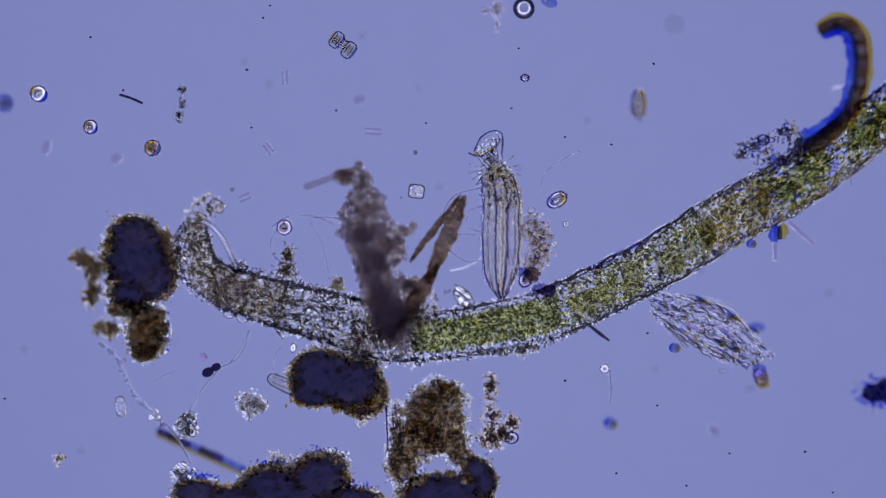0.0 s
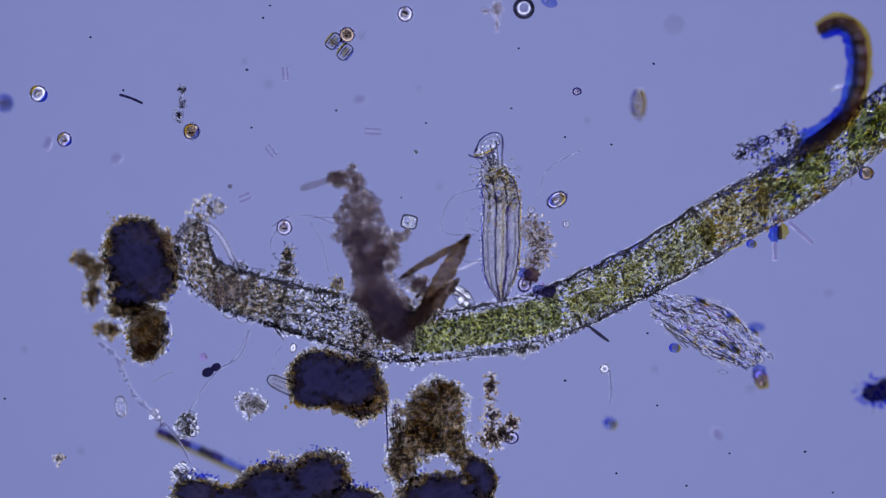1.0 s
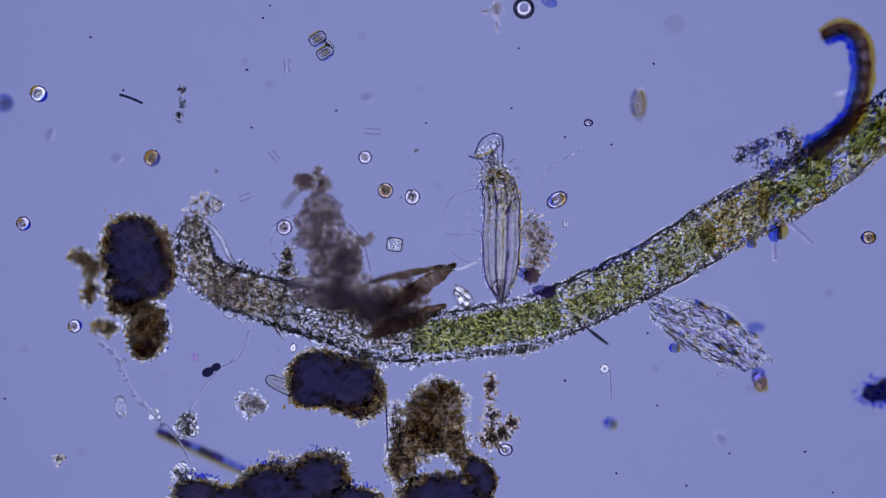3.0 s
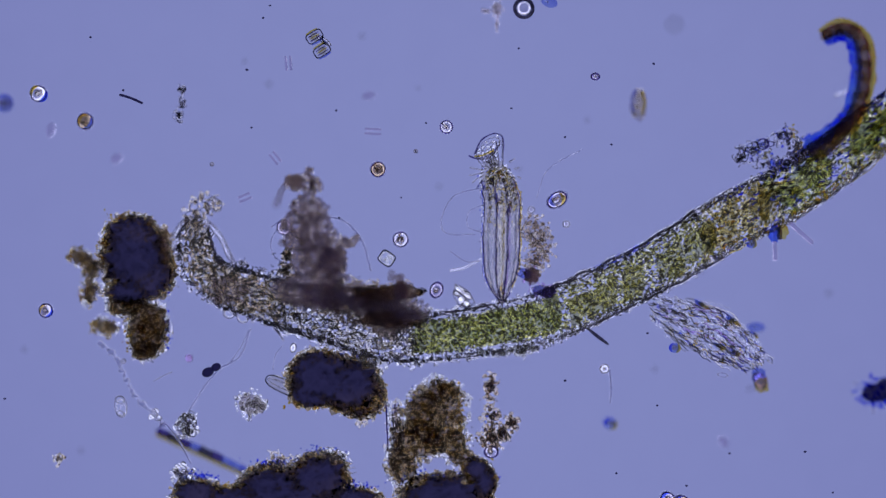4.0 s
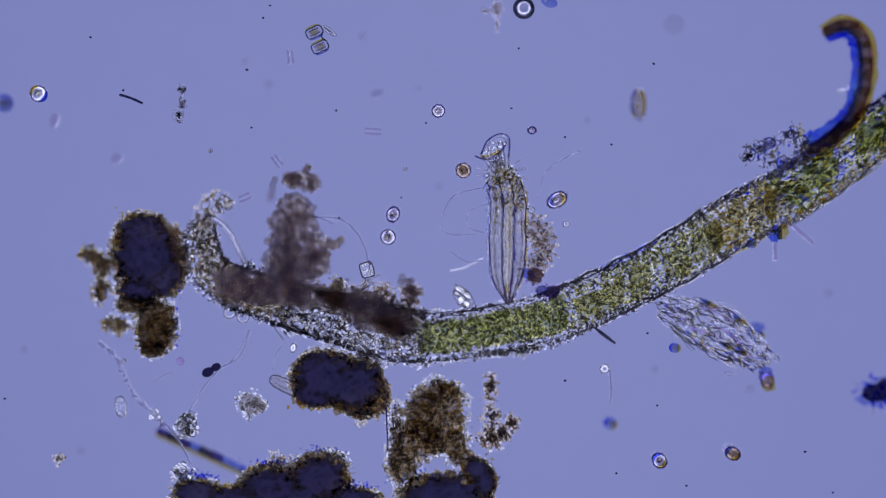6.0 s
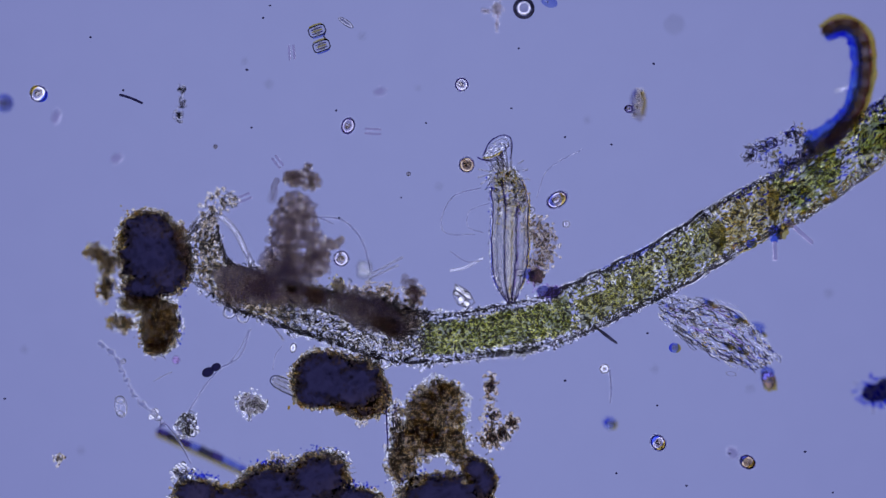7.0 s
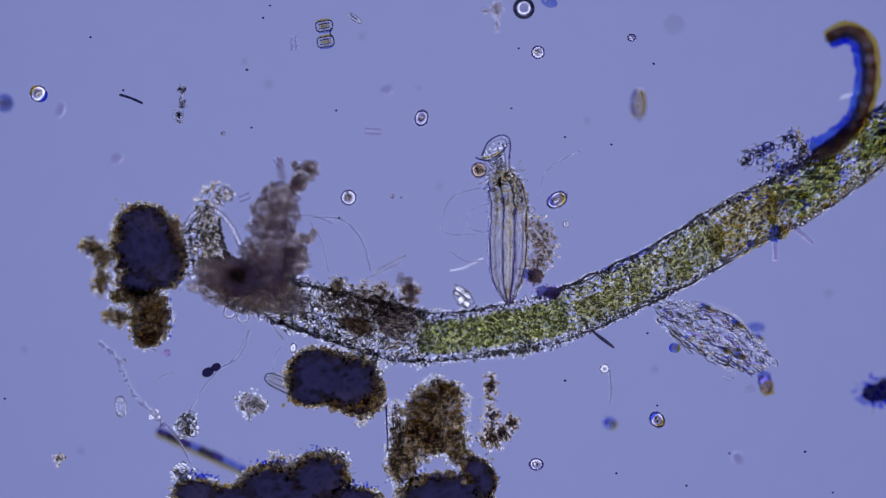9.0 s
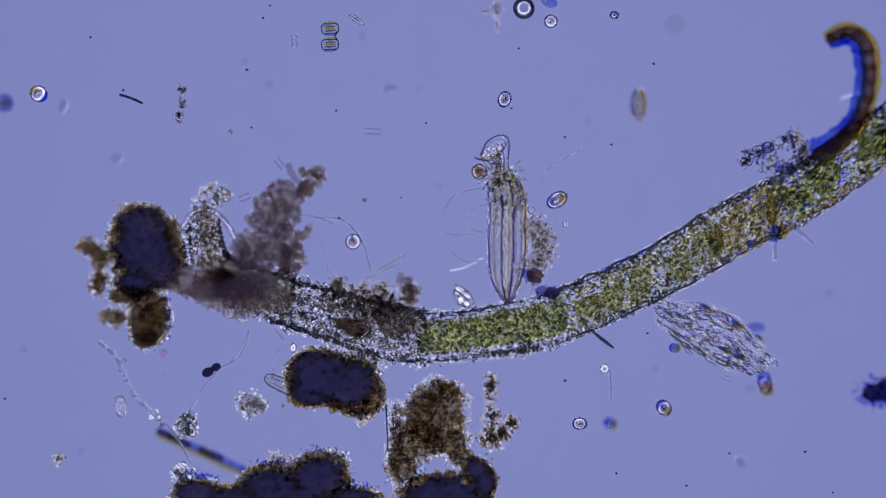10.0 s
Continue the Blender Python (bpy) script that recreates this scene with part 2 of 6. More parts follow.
def tube(s, pts, radii, sides=8, wave=0.0, seed=0):
    """A round rod along pts, with closed rounded ends."""
    pts = np.asarray(pts, float)
    n = len(pts)
    radii = np.full(n, radii, float) if np.isscalar(radii) else np.asarray(radii, float)
    tan = np.gradient(pts, axis=0)
    tan /= np.linalg.norm(tan, axis=1)[:, None] + 1e-9
    ang = np.arange(sides) * 2 * math.pi / sides
    rows = [pts[0] - tan[0] * radii[0] * 0.6]
    for k in range(n):
        side = np.cross(tan[k], (0, 0, 1.0))
        if np.linalg.norm(side) < 1e-6:
            side = np.array((1.0, 0, 0))
        side /= np.linalg.norm(side)
        up = np.cross(side, tan[k])
        r = radii[k]
        for a in ang:
            w = r
            if wave:
                w = r * (1 + wave * noise.noise(Vector((pts[k][0] * 0.05 + seed, pts[k][1] * 0.05, a))))
            rows.append(pts[k] + (side * math.cos(a) + up * math.sin(a)) * w)
    rows.append(pts[-1] + tan[-1] * radii[-1] * 0.6)
    f = [(0, 1 + j, 1 + (j + 1) % sides) for j in range(sides)]
    for k in range(n - 1):
        a, b = 1 + k * sides, 1 + (k + 1) * sides
        f += [(a + j, b + j, b + (j + 1) % sides, a + (j + 1) % sides) for j in range(sides)]
    e, a = len(rows) - 1, 1 + (n - 1) * sides
    f += [(a + j, e, a + (j + 1) % sides) for j in range(sides)]
    s.add(rows, f)


def curve(pts, steps=8):
    """A smooth line through pts (u, v, h)."""
    p = [np.array((*q, 0.0)[:3], float) for q in pts]
    p = [2 * p[0] - p[1], *p, 2 * p[-1] - p[-2]]
    out = []
    for i in range(1, len(p) - 2):
        a, b, c, d = p[i - 1:i + 3]
        for k in range(steps):
            t = k / steps
            out.append(0.5 * (2 * b + (c - a) * t + (2 * a - 5 * b + 4 * c - d) * t * t + (3 * b - a - 3 * c + d) * t ** 3))
    out.append(p[-2])
    return np.array(out)


def ring(s, p, r, thick, tall=1.0, steps=28, sides=8, squash=1.0, lean=0.0):
    a = np.linspace(0, 2 * math.pi, steps, endpoint=False)
    v, f = [], []
    for x in a:
        for k in range(sides):
            b = k * 2 * math.pi / sides
            w = r + thick * math.cos(b)
            q = np.array((w * math.cos(x), w * squash * math.sin(x), thick * tall * math.sin(b)))
            v.append((q[0] * math.cos(lean) - q[1] * math.sin(lean) + p[0], q[0] * math.sin(lean) + q[1] * math.cos(lean) + p[1], q[2] + p[2]))
    for i in range(steps):
        for k in range(sides):
            i2, k2 = (i + 1) % steps, (k + 1) % sides
            f.append((i * sides + k, i2 * sides + k, i2 * sides + k2, i * sides + k2))
    s.add(v, f)


def squiggle(s, p, length, r, rng, lean=None, spread=3.2):
    """One short bent strand lying about the focal plane."""
    a = rng.uniform(0, math.pi) if lean is None else lean + rng.normal() * spread
    d = np.array((math.cos(a), math.sin(a), 0.0)) * length / 2
    side = np.array((-d[1], d[0], 0.0)) * rng.uniform(-0.7, 0.7)
    p = np.asarray(p, float)
    tube(s, [p - d, p - d * 0.4 + side, p + d * 0.4 + side * 0.6, p + d - side * 0.4], [r * 0.7, r, r, r * 0.6], 5)


# ---- setting ----
def slide():
    bm = bmesh.new()
    bmesh.ops.create_cube(bm, size=1, matrix=Matrix.Translation((0, 0, GLASS_TOP - 0.03)) @ Matrix.Diagonal((5.2, 1.9, 0.06, 1)))
    bmesh.ops.bevel(bm, geom=bm.edges[:], offset=0.004, segments=2, affect="EDGES")
    me = bpy.data.meshes.new("glass_slide")
    bm.to_mesh(me)
    bm.free()
    me.materials.append(GLASS)
    ob = tagged(new("glass_slide", me), "clear flat glass slide under the pond water drop", "glass slide", kind="structure")
    ob.visible_shadow = False
    return ob


def illuminator():
    bm = bmesh.new()
    bmesh.ops.create_cone(bm, cap_ends=True, segments=96, radius1=2.4, radius2=2.4, depth=0.08)
    me = bpy.data.meshes.new("illuminator")
    bm.to_mesh(me)
    bm.free()
    me.materials.append(LAMP)
    ob = tagged(new("illuminator", me), "round pale violet glowing lamp field below the slide", "lamp", kind="structure")
    ob.location = (0, 0, -4)


def light_block():
    """Matt dark housing, out of view, added to block fill light from below; the slide lies on its rim."""
    s = Shape()
    n = 96
    v = []
    for r, z in ((2.42, -4.05), (2.42, -0.092), (2.56, -0.092), (2.56, -4.3), (0.02, -4.3), (0.02, -4.05)):
        v += [(r * math.cos(k * 2 * math.pi / n) / K, r * math.sin(k * 2 * math.pi / n) / K, z / K) for k in range(n)]
    s.add(v, [(i * n + k, i * n + (k + 1) % n, (i + 1) % 6 * n + (k + 1) % n, (i + 1) % 6 * n + k) for i in range(6) for k in range(n)])
    ob = part("unseen_light_block", s, M_PLATE, smooth=False)
    tagged(ob, "unseen matt dark housing added to block fill light from below", "microscope part", kind="structure")


slide()
illuminator()
light_block()

# ---- things ----


def clump(name, u, v, lobes, n, size, label, core=M_CORE, grains=M_BROWN, spread=1.12, seed=1, h=0.0, group="", category="detritus", inner=0.72, bristle=0, top=0.4, packed=99):
    """A heap of packed matter: knobbly core, and granules all over it. lobes: du, dv, dh, ru, rv, rh."""
    rng = np.random.default_rng(seed)
    ob = thing(name, u, v, label, category, group, h)
    if core is not None:
        s = Shape()
        for k, (a, b, c, ru, rv, rh) in enumerate(lobes[:packed]):
            lump(s, (a, b, c), (ru * inner, rv * inner, rh * inner), seed + k, 4, 0.6 if core is M_CORE else 0.35, 5.0 if core is M_CORE else 3.0)
        fused(part("core", s, core, ob))
        if core is M_CORE:
            for layer, (grow, low) in enumerate(((0.10, -4), (0.26, -9))):
                s = Shape()
                for k, (a, b, c, ru, rv, rh) in enumerate(lobes):
                    lump(s, (a, b, c), (ru * (inner + grow), rv * (inner + grow), rh * 0.28), seed + k + 20 + layer * 7, 4, 0.42, 4.0)
                fused(part("mantle", s, M_RIND, ob)).location.z = low * K
    s = Shape()
    w = np.array([x[3] * x[4] for x in lobes], float)
    for k in rng.choice(len(lobes), int(n * (1.25 if core is not None else 0.95)), p=w / w.sum()):
        a, b, c, ru, rv, rh = lobes[k]
        d = rng.normal(size=3)
        d /= np.linalg.norm(d)
        d[2] = -abs(d[2]) * top if core is M_CORE else d[2] * 0.9
        if core is M_CORE:
            d[:2] /= np.linalg.norm(d[:2])
        q = 1 + 0.22 * noise.noise(Vector(d * 2.3) + Vector((seed, k, 0)))
        rad = q * (rng.uniform(0.72, spread) if core is M_CORE else rng.uniform(0.05, 1) ** 0.6 * spread)
        spot = (a + d[0] * ru * rad, b + d[1] * rv * rad, c + d[2] * rh * min(rad, 1))
        if core is None and rng.random() < 0.45:
            squiggle(s, spot, rng.uniform(*size) * 2.2, rng.uniform(1.2, 2.2), rng)
        else:
            grain(s, spot, rng.uniform(*size) * (0.6 if core is not None else 0.85), rng, 2)
    part("granular_coat", s, grains, ob, kind="stuff")
    if core in (M_CORE, M_LOAM):
        crumbs, beads = Shape(), Shape()
        for k in rng.choice(len(lobes), int(n * 1.5), p=w / w.sum()):
            a, b, c, ru, rv, rh = lobes[k]
            x = rng.uniform(0, 2 * math.pi)
            q = 1 + 0.2 * noise.noise(Vector((math.cos(x) * 2.3, math.sin(x) * 2.3, seed + k)))
            rad = q * (0.58 + 0.40 * rng.uniform(0, 1) ** 0.8)
            z = rh * math.sqrt(max(0.0, 1 - rad * rad)) * 0.7
            if core is M_CORE and rng.random() < 0.4:
                grain(crumbs, (a + math.cos(x) * ru * rad, b + math.sin(x) * rv * rad, c + z + rng.uniform(-2, 5)), rng.uniform(1.3, 3.4), rng, 1, 0.6)
            if rng.random() < 0.35:
                rad = q * rng.uniform(0.9, 1.17)
                spot = (a + math.cos(x) * ru * rad, b + math.sin(x) * rv * rad, c + rng.uniform(-3, 8))
                if rng.random() < 0.4:
                    grain(beads, spot, rng.uniform(1.6, 3.6), rng, 2, 0.35)
                else:
                    squiggle(beads, spot, rng.uniform(6, 11), rng.uniform(1.2, 2.0), rng)
        if core is M_CORE:
            part("crumb_coat", crumbs, M_CRUMB, ob, kind="stuff")
        part("bead_fringe", beads, M_CLEAR, ob, "fringe of clear beads", kind="stuff")
        crust, strands = Shape(), Shape()
        for k in rng.choice(len(lobes), int(n * 0.9), p=w / w.sum()):
            a, b, c, ru, rv, rh = lobes[k]
            x = rng.uniform(0, 2 * math.pi)
            q = 1 + 0.2 * noise.noise(Vector((math.cos(x) * 2.3, math.sin(x) * 2.3, seed + k)))
            rad = q * rng.uniform(0.74, 1.08) if core is M_CORE else q * rng.uniform(0.05, 1.08) ** 0.6
            at_ = (a + math.cos(x) * ru * rad, b + math.sin(x) * rv * rad, c - 6)
            if rng.random() < 0.16:
                grain(crust, at_, rng.uniform(3.5, 8), rng, 2, 0.5)
            else:
                squiggle(strands, (at_[0], at_[1], c + (4 if core is M_CORE else rh)), rng.uniform(4, 9), rng.uniform(0.7, 1.2), rng)
        part("brown_crust", crust, M_RIND, ob, kind="stuff")
        part("strand_coat", strands, M_FLECK, ob, kind="stuff")
    if bristle:
        s = Shape()
        for k in range(bristle):
            a, b, c, ru, rv, rh = lobes[rng.integers(len(lobes))]
            x = rng.uniform(0, 2 * math.pi)
            p = np.array((a + ru * math.cos(x), b + rv * math.sin(x), c))
            e = p + np.array((math.cos(x), math.sin(x), 0)) * rng.uniform(5, 13)
            tube(s, [p, (p + e) / 2 + rng.normal(size=3), e], 1.1, 6)
        part("bristle_fringe", s, M_EDGE, ob, kind="stuff")
    return ob


# left ball of packed detritus and its lower companion
ball = clump("detritus_clump", 245, 460, [(0, 0, 0, 60, 62, 42), (-8, -40, 0, 46, 36, 30), (20, 30, 0, 48, 40, 30), (-15, 60, 0, 40, 22, 22)], 900, (3, 6.5),
             "large black-brown ball of packed detritus with rusty grainy rim", seed=11, bristle=30, inner=0.74)
def tinted_fringe_rim(ob, places, seed):
    """Small grains on the rim of a heap: ochre and blue ones paint the lens's colour fringe, brown ones are its own.
    places: du, dv, reach in u and v, count, material.
    """
    rng = np.random.default_rng(seed)
    for x, y, a, b, count, material in places:
        s = Shape()
        for k in range(count):
            grain(s, (x + rng.normal() * a, y + rng.normal() * b, rng.uniform(2, 10)), rng.uniform(1.3, 3.0), rng, 2, 0.5)
        part("tinted_fringe_rim", s, material, ob, kind="stuff")


tinted_fringe_rim(ball, [(-58, -20, 3, 26, 34, M_OCHRE), (-30, -72, 14, 3, 18, M_OCHRE), (56, 40, 4, 16, 26, M_COBALT), (20, 68, 16, 4, 16, M_BLUE)], 91)
low_ball = clump("detritus_clump", 262, 585, [(0, 0, 0, 36, 46, 28), (-35, -38, 0, 36, 16, 18), (-8, 38, 0, 20, 18, 14)], 650, (3, 6),
                 "dark brown knobbly detritus clump below the large ball", seed=12, core=M_LOAM, inner=0.9, bristle=14)
side_bits = clump("detritus_flake", 160, 480, [(-14, -22, 0, 19, 15, 10), (8, -4, 0, 17, 20, 10), (4, 40, 0, 14, 25, 10), (30, 102, 0, 22, 15, 12)], 260, (3, 6),
                  "string of small rusty detritus flakes beside the black ball", core=M_LOAM, seed=13, h=22)
shoulder = clump("detritus_flake", 292, 425, [(0, 0, 0, 18, 26, 14), (6, 28, 0, 14, 20, 12)], 120, (3, 6),
                 "brownish soft detritus flake on the shoulder of the ball", core=M_UMBER, seed=14, h=14)
tinted_fringe_rim(low_ball, [(-34, 12, 4, 20, 22, M_OCHRE), (-30, -46, 12, 4, 12, M_OCHRE), (36, 8, 3, 18, 22, M_COBALT)], 92)
tinted_fringe_rim(side_bits, [(-30, -24, 3, 8, 14, M_OCHRE), (-12, 40, 3, 12, 14, M_OCHRE), (8, 104, 3, 7, 12, M_OCHRE), (14, 38, 3, 10, 12, M_BLUE), (46, 100, 4, 7, 10, M_BLUE)], 93)
mid_clump = clump("detritus_clump", 600, 672, [(-28, -6, 0, 56, 46, 36), (-46, -18, 0, 34, 32, 26), (-48, 22, 0, 36, 26, 26), (22, 6, 0, 52, 46, 30), (52, 28, 0, 34, 34, 20), (30, 40, 0, 30, 22, 16)], 1100, (3, 6),
                  "black-brown granular detritus lump under the green filament", seed=15, inner=0.78, packed=4)
lower_clump = clump("detritus_clump", 768, 740, [(8, -12, 0, 50, 54, 26), (-24, -2, 0, 32, 44, 20), (18, -46, 0, 34, 20, 18), (-28, 42, 0, 46, 32, 22), (-56, 84, 0, 30, 34, 18), (24, 40, 0, 38, 26, 18), (44, 66, 0, 22, 20, 12)], 1150, (3, 6),
                    "brown grainy loose detritus lump with translucent margins", core=M_LOAM, grains=M_BROWN, seed=16, inner=0.80, spread=1.12)
tinted_fringe_rim(lower_clump, [(46, -10, 3, 26, 34, M_OCHRE), (-34, -26, 6, 18, 26, M_BLUE), (10, 6, 26, 30, 18, M_OCHRE), (30, 46, 20, 6, 16, M_OCHRE)], 95)
tinted_fringe_rim(mid_clump, [(-40, 44, 30, 4, 40, M_OCHRE), (-74, 0, 3, 22, 16, M_OCHRE), (40, 52, 18, 6, 26, M_OCHRE), (20, -42, 24, 4, 16, M_BLUE)], 96)
ribbed_flake = thing("ribbed_flake", 697, 757, "upright clear flake with dark parallel ribs beside the brown lump", "detritus flake", turn=3)
for k_, x_ in enumerate((-12, -7, -2, 4, 9, 13)):
    s_ = Shape()
    tube(s_, curve([(x_, -40 + 3 * (k_ % 3), 0), (x_ + 1.5 * math.sin(k_), 0, 0), (x_ - 1, 38 - 4 * (k_ % 2), 0)], 8), 1.5 if k_ % 2 == 0 else 1.0, 6, 0.7, k_)
    part("rib", s_, (M_RIB, M_BEAD, M_LINE)[k_ % 3], ribbed_flake)
s_ = Shape()
r_ = np.random.default_rng(161)
for k in range(110):
    grain(s_, (r_.uniform(-13, 15), r_.uniform(-44, 42), r_.uniform(-4, 4)), r_.uniform(1.8, 4.0), r_, 2)
part("granular_coat", s_, M_CLEAR, ribbed_flake, kind="stuff")
bottom_clump = clump("detritus_clump", 500, 866, [(-20, 0, 0, 60, 42, 34), (65, -20, 0, 54, 44, 32), (10, 25, 0, 110, 40, 34), (125, 20, 0, 50, 24, 24), (-150, 8, 0, 44, 26, 24), (-85, 25, 0, 60, 30, 26)], 1700, (3, 6.5),
                     "wide black detritus heap with bubbly granular upper rim", seed=17, bristle=30)
tinted_fringe_rim(bottom_clump, [(-150, -24, 20, 4, 50, M_COBALT), (-20, -49, 26, 4, 50, M_COBALT), (70, -69, 22, 4, 40, M_BLUE), (128, -8, 26, 4, 46, M_COBALT), (-100, -4, 14, 5, 16, M_OCHRE)], 94)
corner_clump = clump("detritus_clump", 785, 880, [(0, 0, 0, 80, 42, 34), (58, -50, 4, 24, 20, 20), (72, -25, 0, 22, 30, 18)], 700, (3, 6),
                     "black detritus heap with a dark knob beside it", seed=18)
tinted_fringe_rim(corner_clump, [(-10, -38, 34, 4, 44, M_COBALT), (52, -66, 12, 4, 20, M_COBALT), (84, -20, 4, 18, 22, M_OCHRE)], 98)
bubbly = clump("detritus_cluster", 868, 730, [(0, -45, 0, 13, 28, 10), (2, 8, 0, 17, 24, 12), (4, 44, 0, 26, 22, 14), (38, 18, 0, 16, 16, 12), (26, 40, 0, 12, 12, 10)], 420, (3, 6),
      "upright bubbly translucent detritus cluster with olive base", core=None, grains=M_TAN, seed=19)
tinted_fringe_rim(bubbly, [(0, 44, 14, 11, 46, M_KNOT), (2, 6, 8, 14, 14, M_BLUE), (36, 18, 9, 9, 16, M_UMBER), (0, -44, 6, 14, 12, M_UMBER)], 97)
for k, (u_, v_, a_, b_) in enumerate([(497, 818, 26, 18), (590, 812, 30, 18), (700, 812, 22, 34), (650, 648, 30, 26), (640, 740, 14, 14), (452, 838, 20, 12), (705, 745, 14, 36)]):
    clump("granule_cluster", u_, v_, [(0, 0, 0, a_, b_, 8)], int(a_ * b_ * 0.16), (3.2, 6.0), "clear bubbly granules on the rim of a detritus heap", core=None, grains=M_CLEAR if k % 2 else M_GREY, seed=120 + k, group="granule clusters", h=4)
clump("detritus_cluster", 443, 715, [(0, 0, 0, 28, 25, 14), (18, 5, 0, 14, 14, 10)], 200, (3, 6.5),
      "small loose greyish granular detritus cluster", core=M_SILT, grains=M_CLEAR, seed=20)
cluster_a = clump("detritus_cluster", 330, 757, [(0, 0, 0, 20, 18, 12), (4, -20, 0, 14, 6, 6)], 110, (4, 7),
      "small cluster of clear curled bubbles", core=None, grains=M_CLEAR, seed=21)
clump("detritus_cluster", 325, 845, [(0, 0, 0, 22, 28, 12)], 110, (4, 7),
      "clear bubbly cluster beside the black heap", core=None, grains=M_CLEAR, seed=22)
clump("detritus_cluster", 105, 812, [(0, 0, 0, 11, 10, 8)], 24, (3, 6), "tiny cluster of clear grains", core=None, grains=M_GREY, seed=23)
clump("detritus_cluster", 1550, 697, [(0, 0, 0, 34, 24, 18), (20, -5, 0, 34, 30, 20)], 260, (3, 6), "blue-black fuzzy detritus clump at the rim of the field", core=M_INK, grains=M_COBALT, seed=24, bristle=12, h=-58, inner=0.62)
ring_cluster = clump("detritus_cluster", 1380, 258, [(-40, -4, 0, 34, 14, 10), (10, -24, 0, 22, 18, 12), (30, 2, 0, 18, 28, 12), (-5, 22, 0, 46, 14, 12), (-66, 14, 0, 16, 16, 6)], 230, (3, 6.0),
                     "curled cluster of dark outlined granules beside the filament", core=None, grains=M_EDGE, seed=25, h=-20)
column = clump("detritus_cluster", 950, 430, [(-10, -26, 0, 26, 32, 10), (8, -2, 0, 26, 40, 10), (-4, 30, 0, 26, 28, 10)], 330, (3, 6),
               "loose granular detritus column behind the ribbed rotifer case", core=M_SILT, grains=M_TAN, seed=26)
knot = clump("detritus_clump", 945, 498, [(-6, -14, 0, 16, 18, 12), (14, 14, 0, 24, 13, 10)], 110, (2.5, 4.5),
             "small violet and rust detritus knot at the foot of the case", seed=27, core=M_PLUME, grains=M_VIOLET)
for x_, y_, r_, m_ in ((-18, -16, 10, M_BLUE), (-4, -12, 13, M_BARK), (8, 14, 10, M_BLUE), (26, 18, 12, M_RIB), (34, 26, 8, M_SAND), (-2, -4, 9, M_UMBER)):
    s_ = Shape()
    lump(s_, (x_, y_, 8), (r_, r_ * 0.9, 4), x_, 3, 0.5)
    part("tinted_lobe", s_, m_, knot)
flake = clump("detritus_cluster", 1131, 183, [(0, -6, 0, 14, 22, 8), (2, 10, 0, 13, 20, 8), (-5, 2, 0, 11, 22, 8)], 60, (2.5, 4.5), "oval blurred brownish flake with painted blue and ochre lens fringes", core=M_SILT, grains=M_GREY, inner=0.95, seed=28, h=-52)
# blue west and ochre east strips paint the flake's lens colour fringe
for x_, m_ in ((-11, M_BLUE), (11, M_OCHRE)):
    s_ = Shape()
    tube(s_, curve([(x_ * 0.5, -22, -3), (x_, 0, -3), (x_ * 0.5, 20, -3)], 4), 3, 8, 0.4)
    part("margin", s_, m_, flake)

# the long filament
SPINE = [(346, 400, 20), (343, 432, 29), (358, 480, 33), (400, 509, 36), (436, 521, 38), (500, 540, 40), (580, 562, 44), (680, 588, 48), (760, 595, 42), (860, 582, 42), (960, 560, 44),
         (1040, 525, 44), (1120, 488, 44), (1200, 442, 46), (1290, 385, 48), (1370, 345, 48), (1440, 303, 46), (1500, 255, 46), (1568, 203, 44), (1660, 135, 44)]
LINE = curve([(a, b, c) for a, b, c in SPINE], 12)


def stretch(u0, u1):
    """The part of the filament's mid line between two plan columns: points and half widths."""
    keep = [k for k in range(len(LINE)) if u0 <= (LINE[k][0] if k > 24 else 300 + k) <= u1]
    p = LINE[keep]
    return np.column_stack([p[:, 0], p[:, 1], np.zeros(len(p))]), p[:, 2]


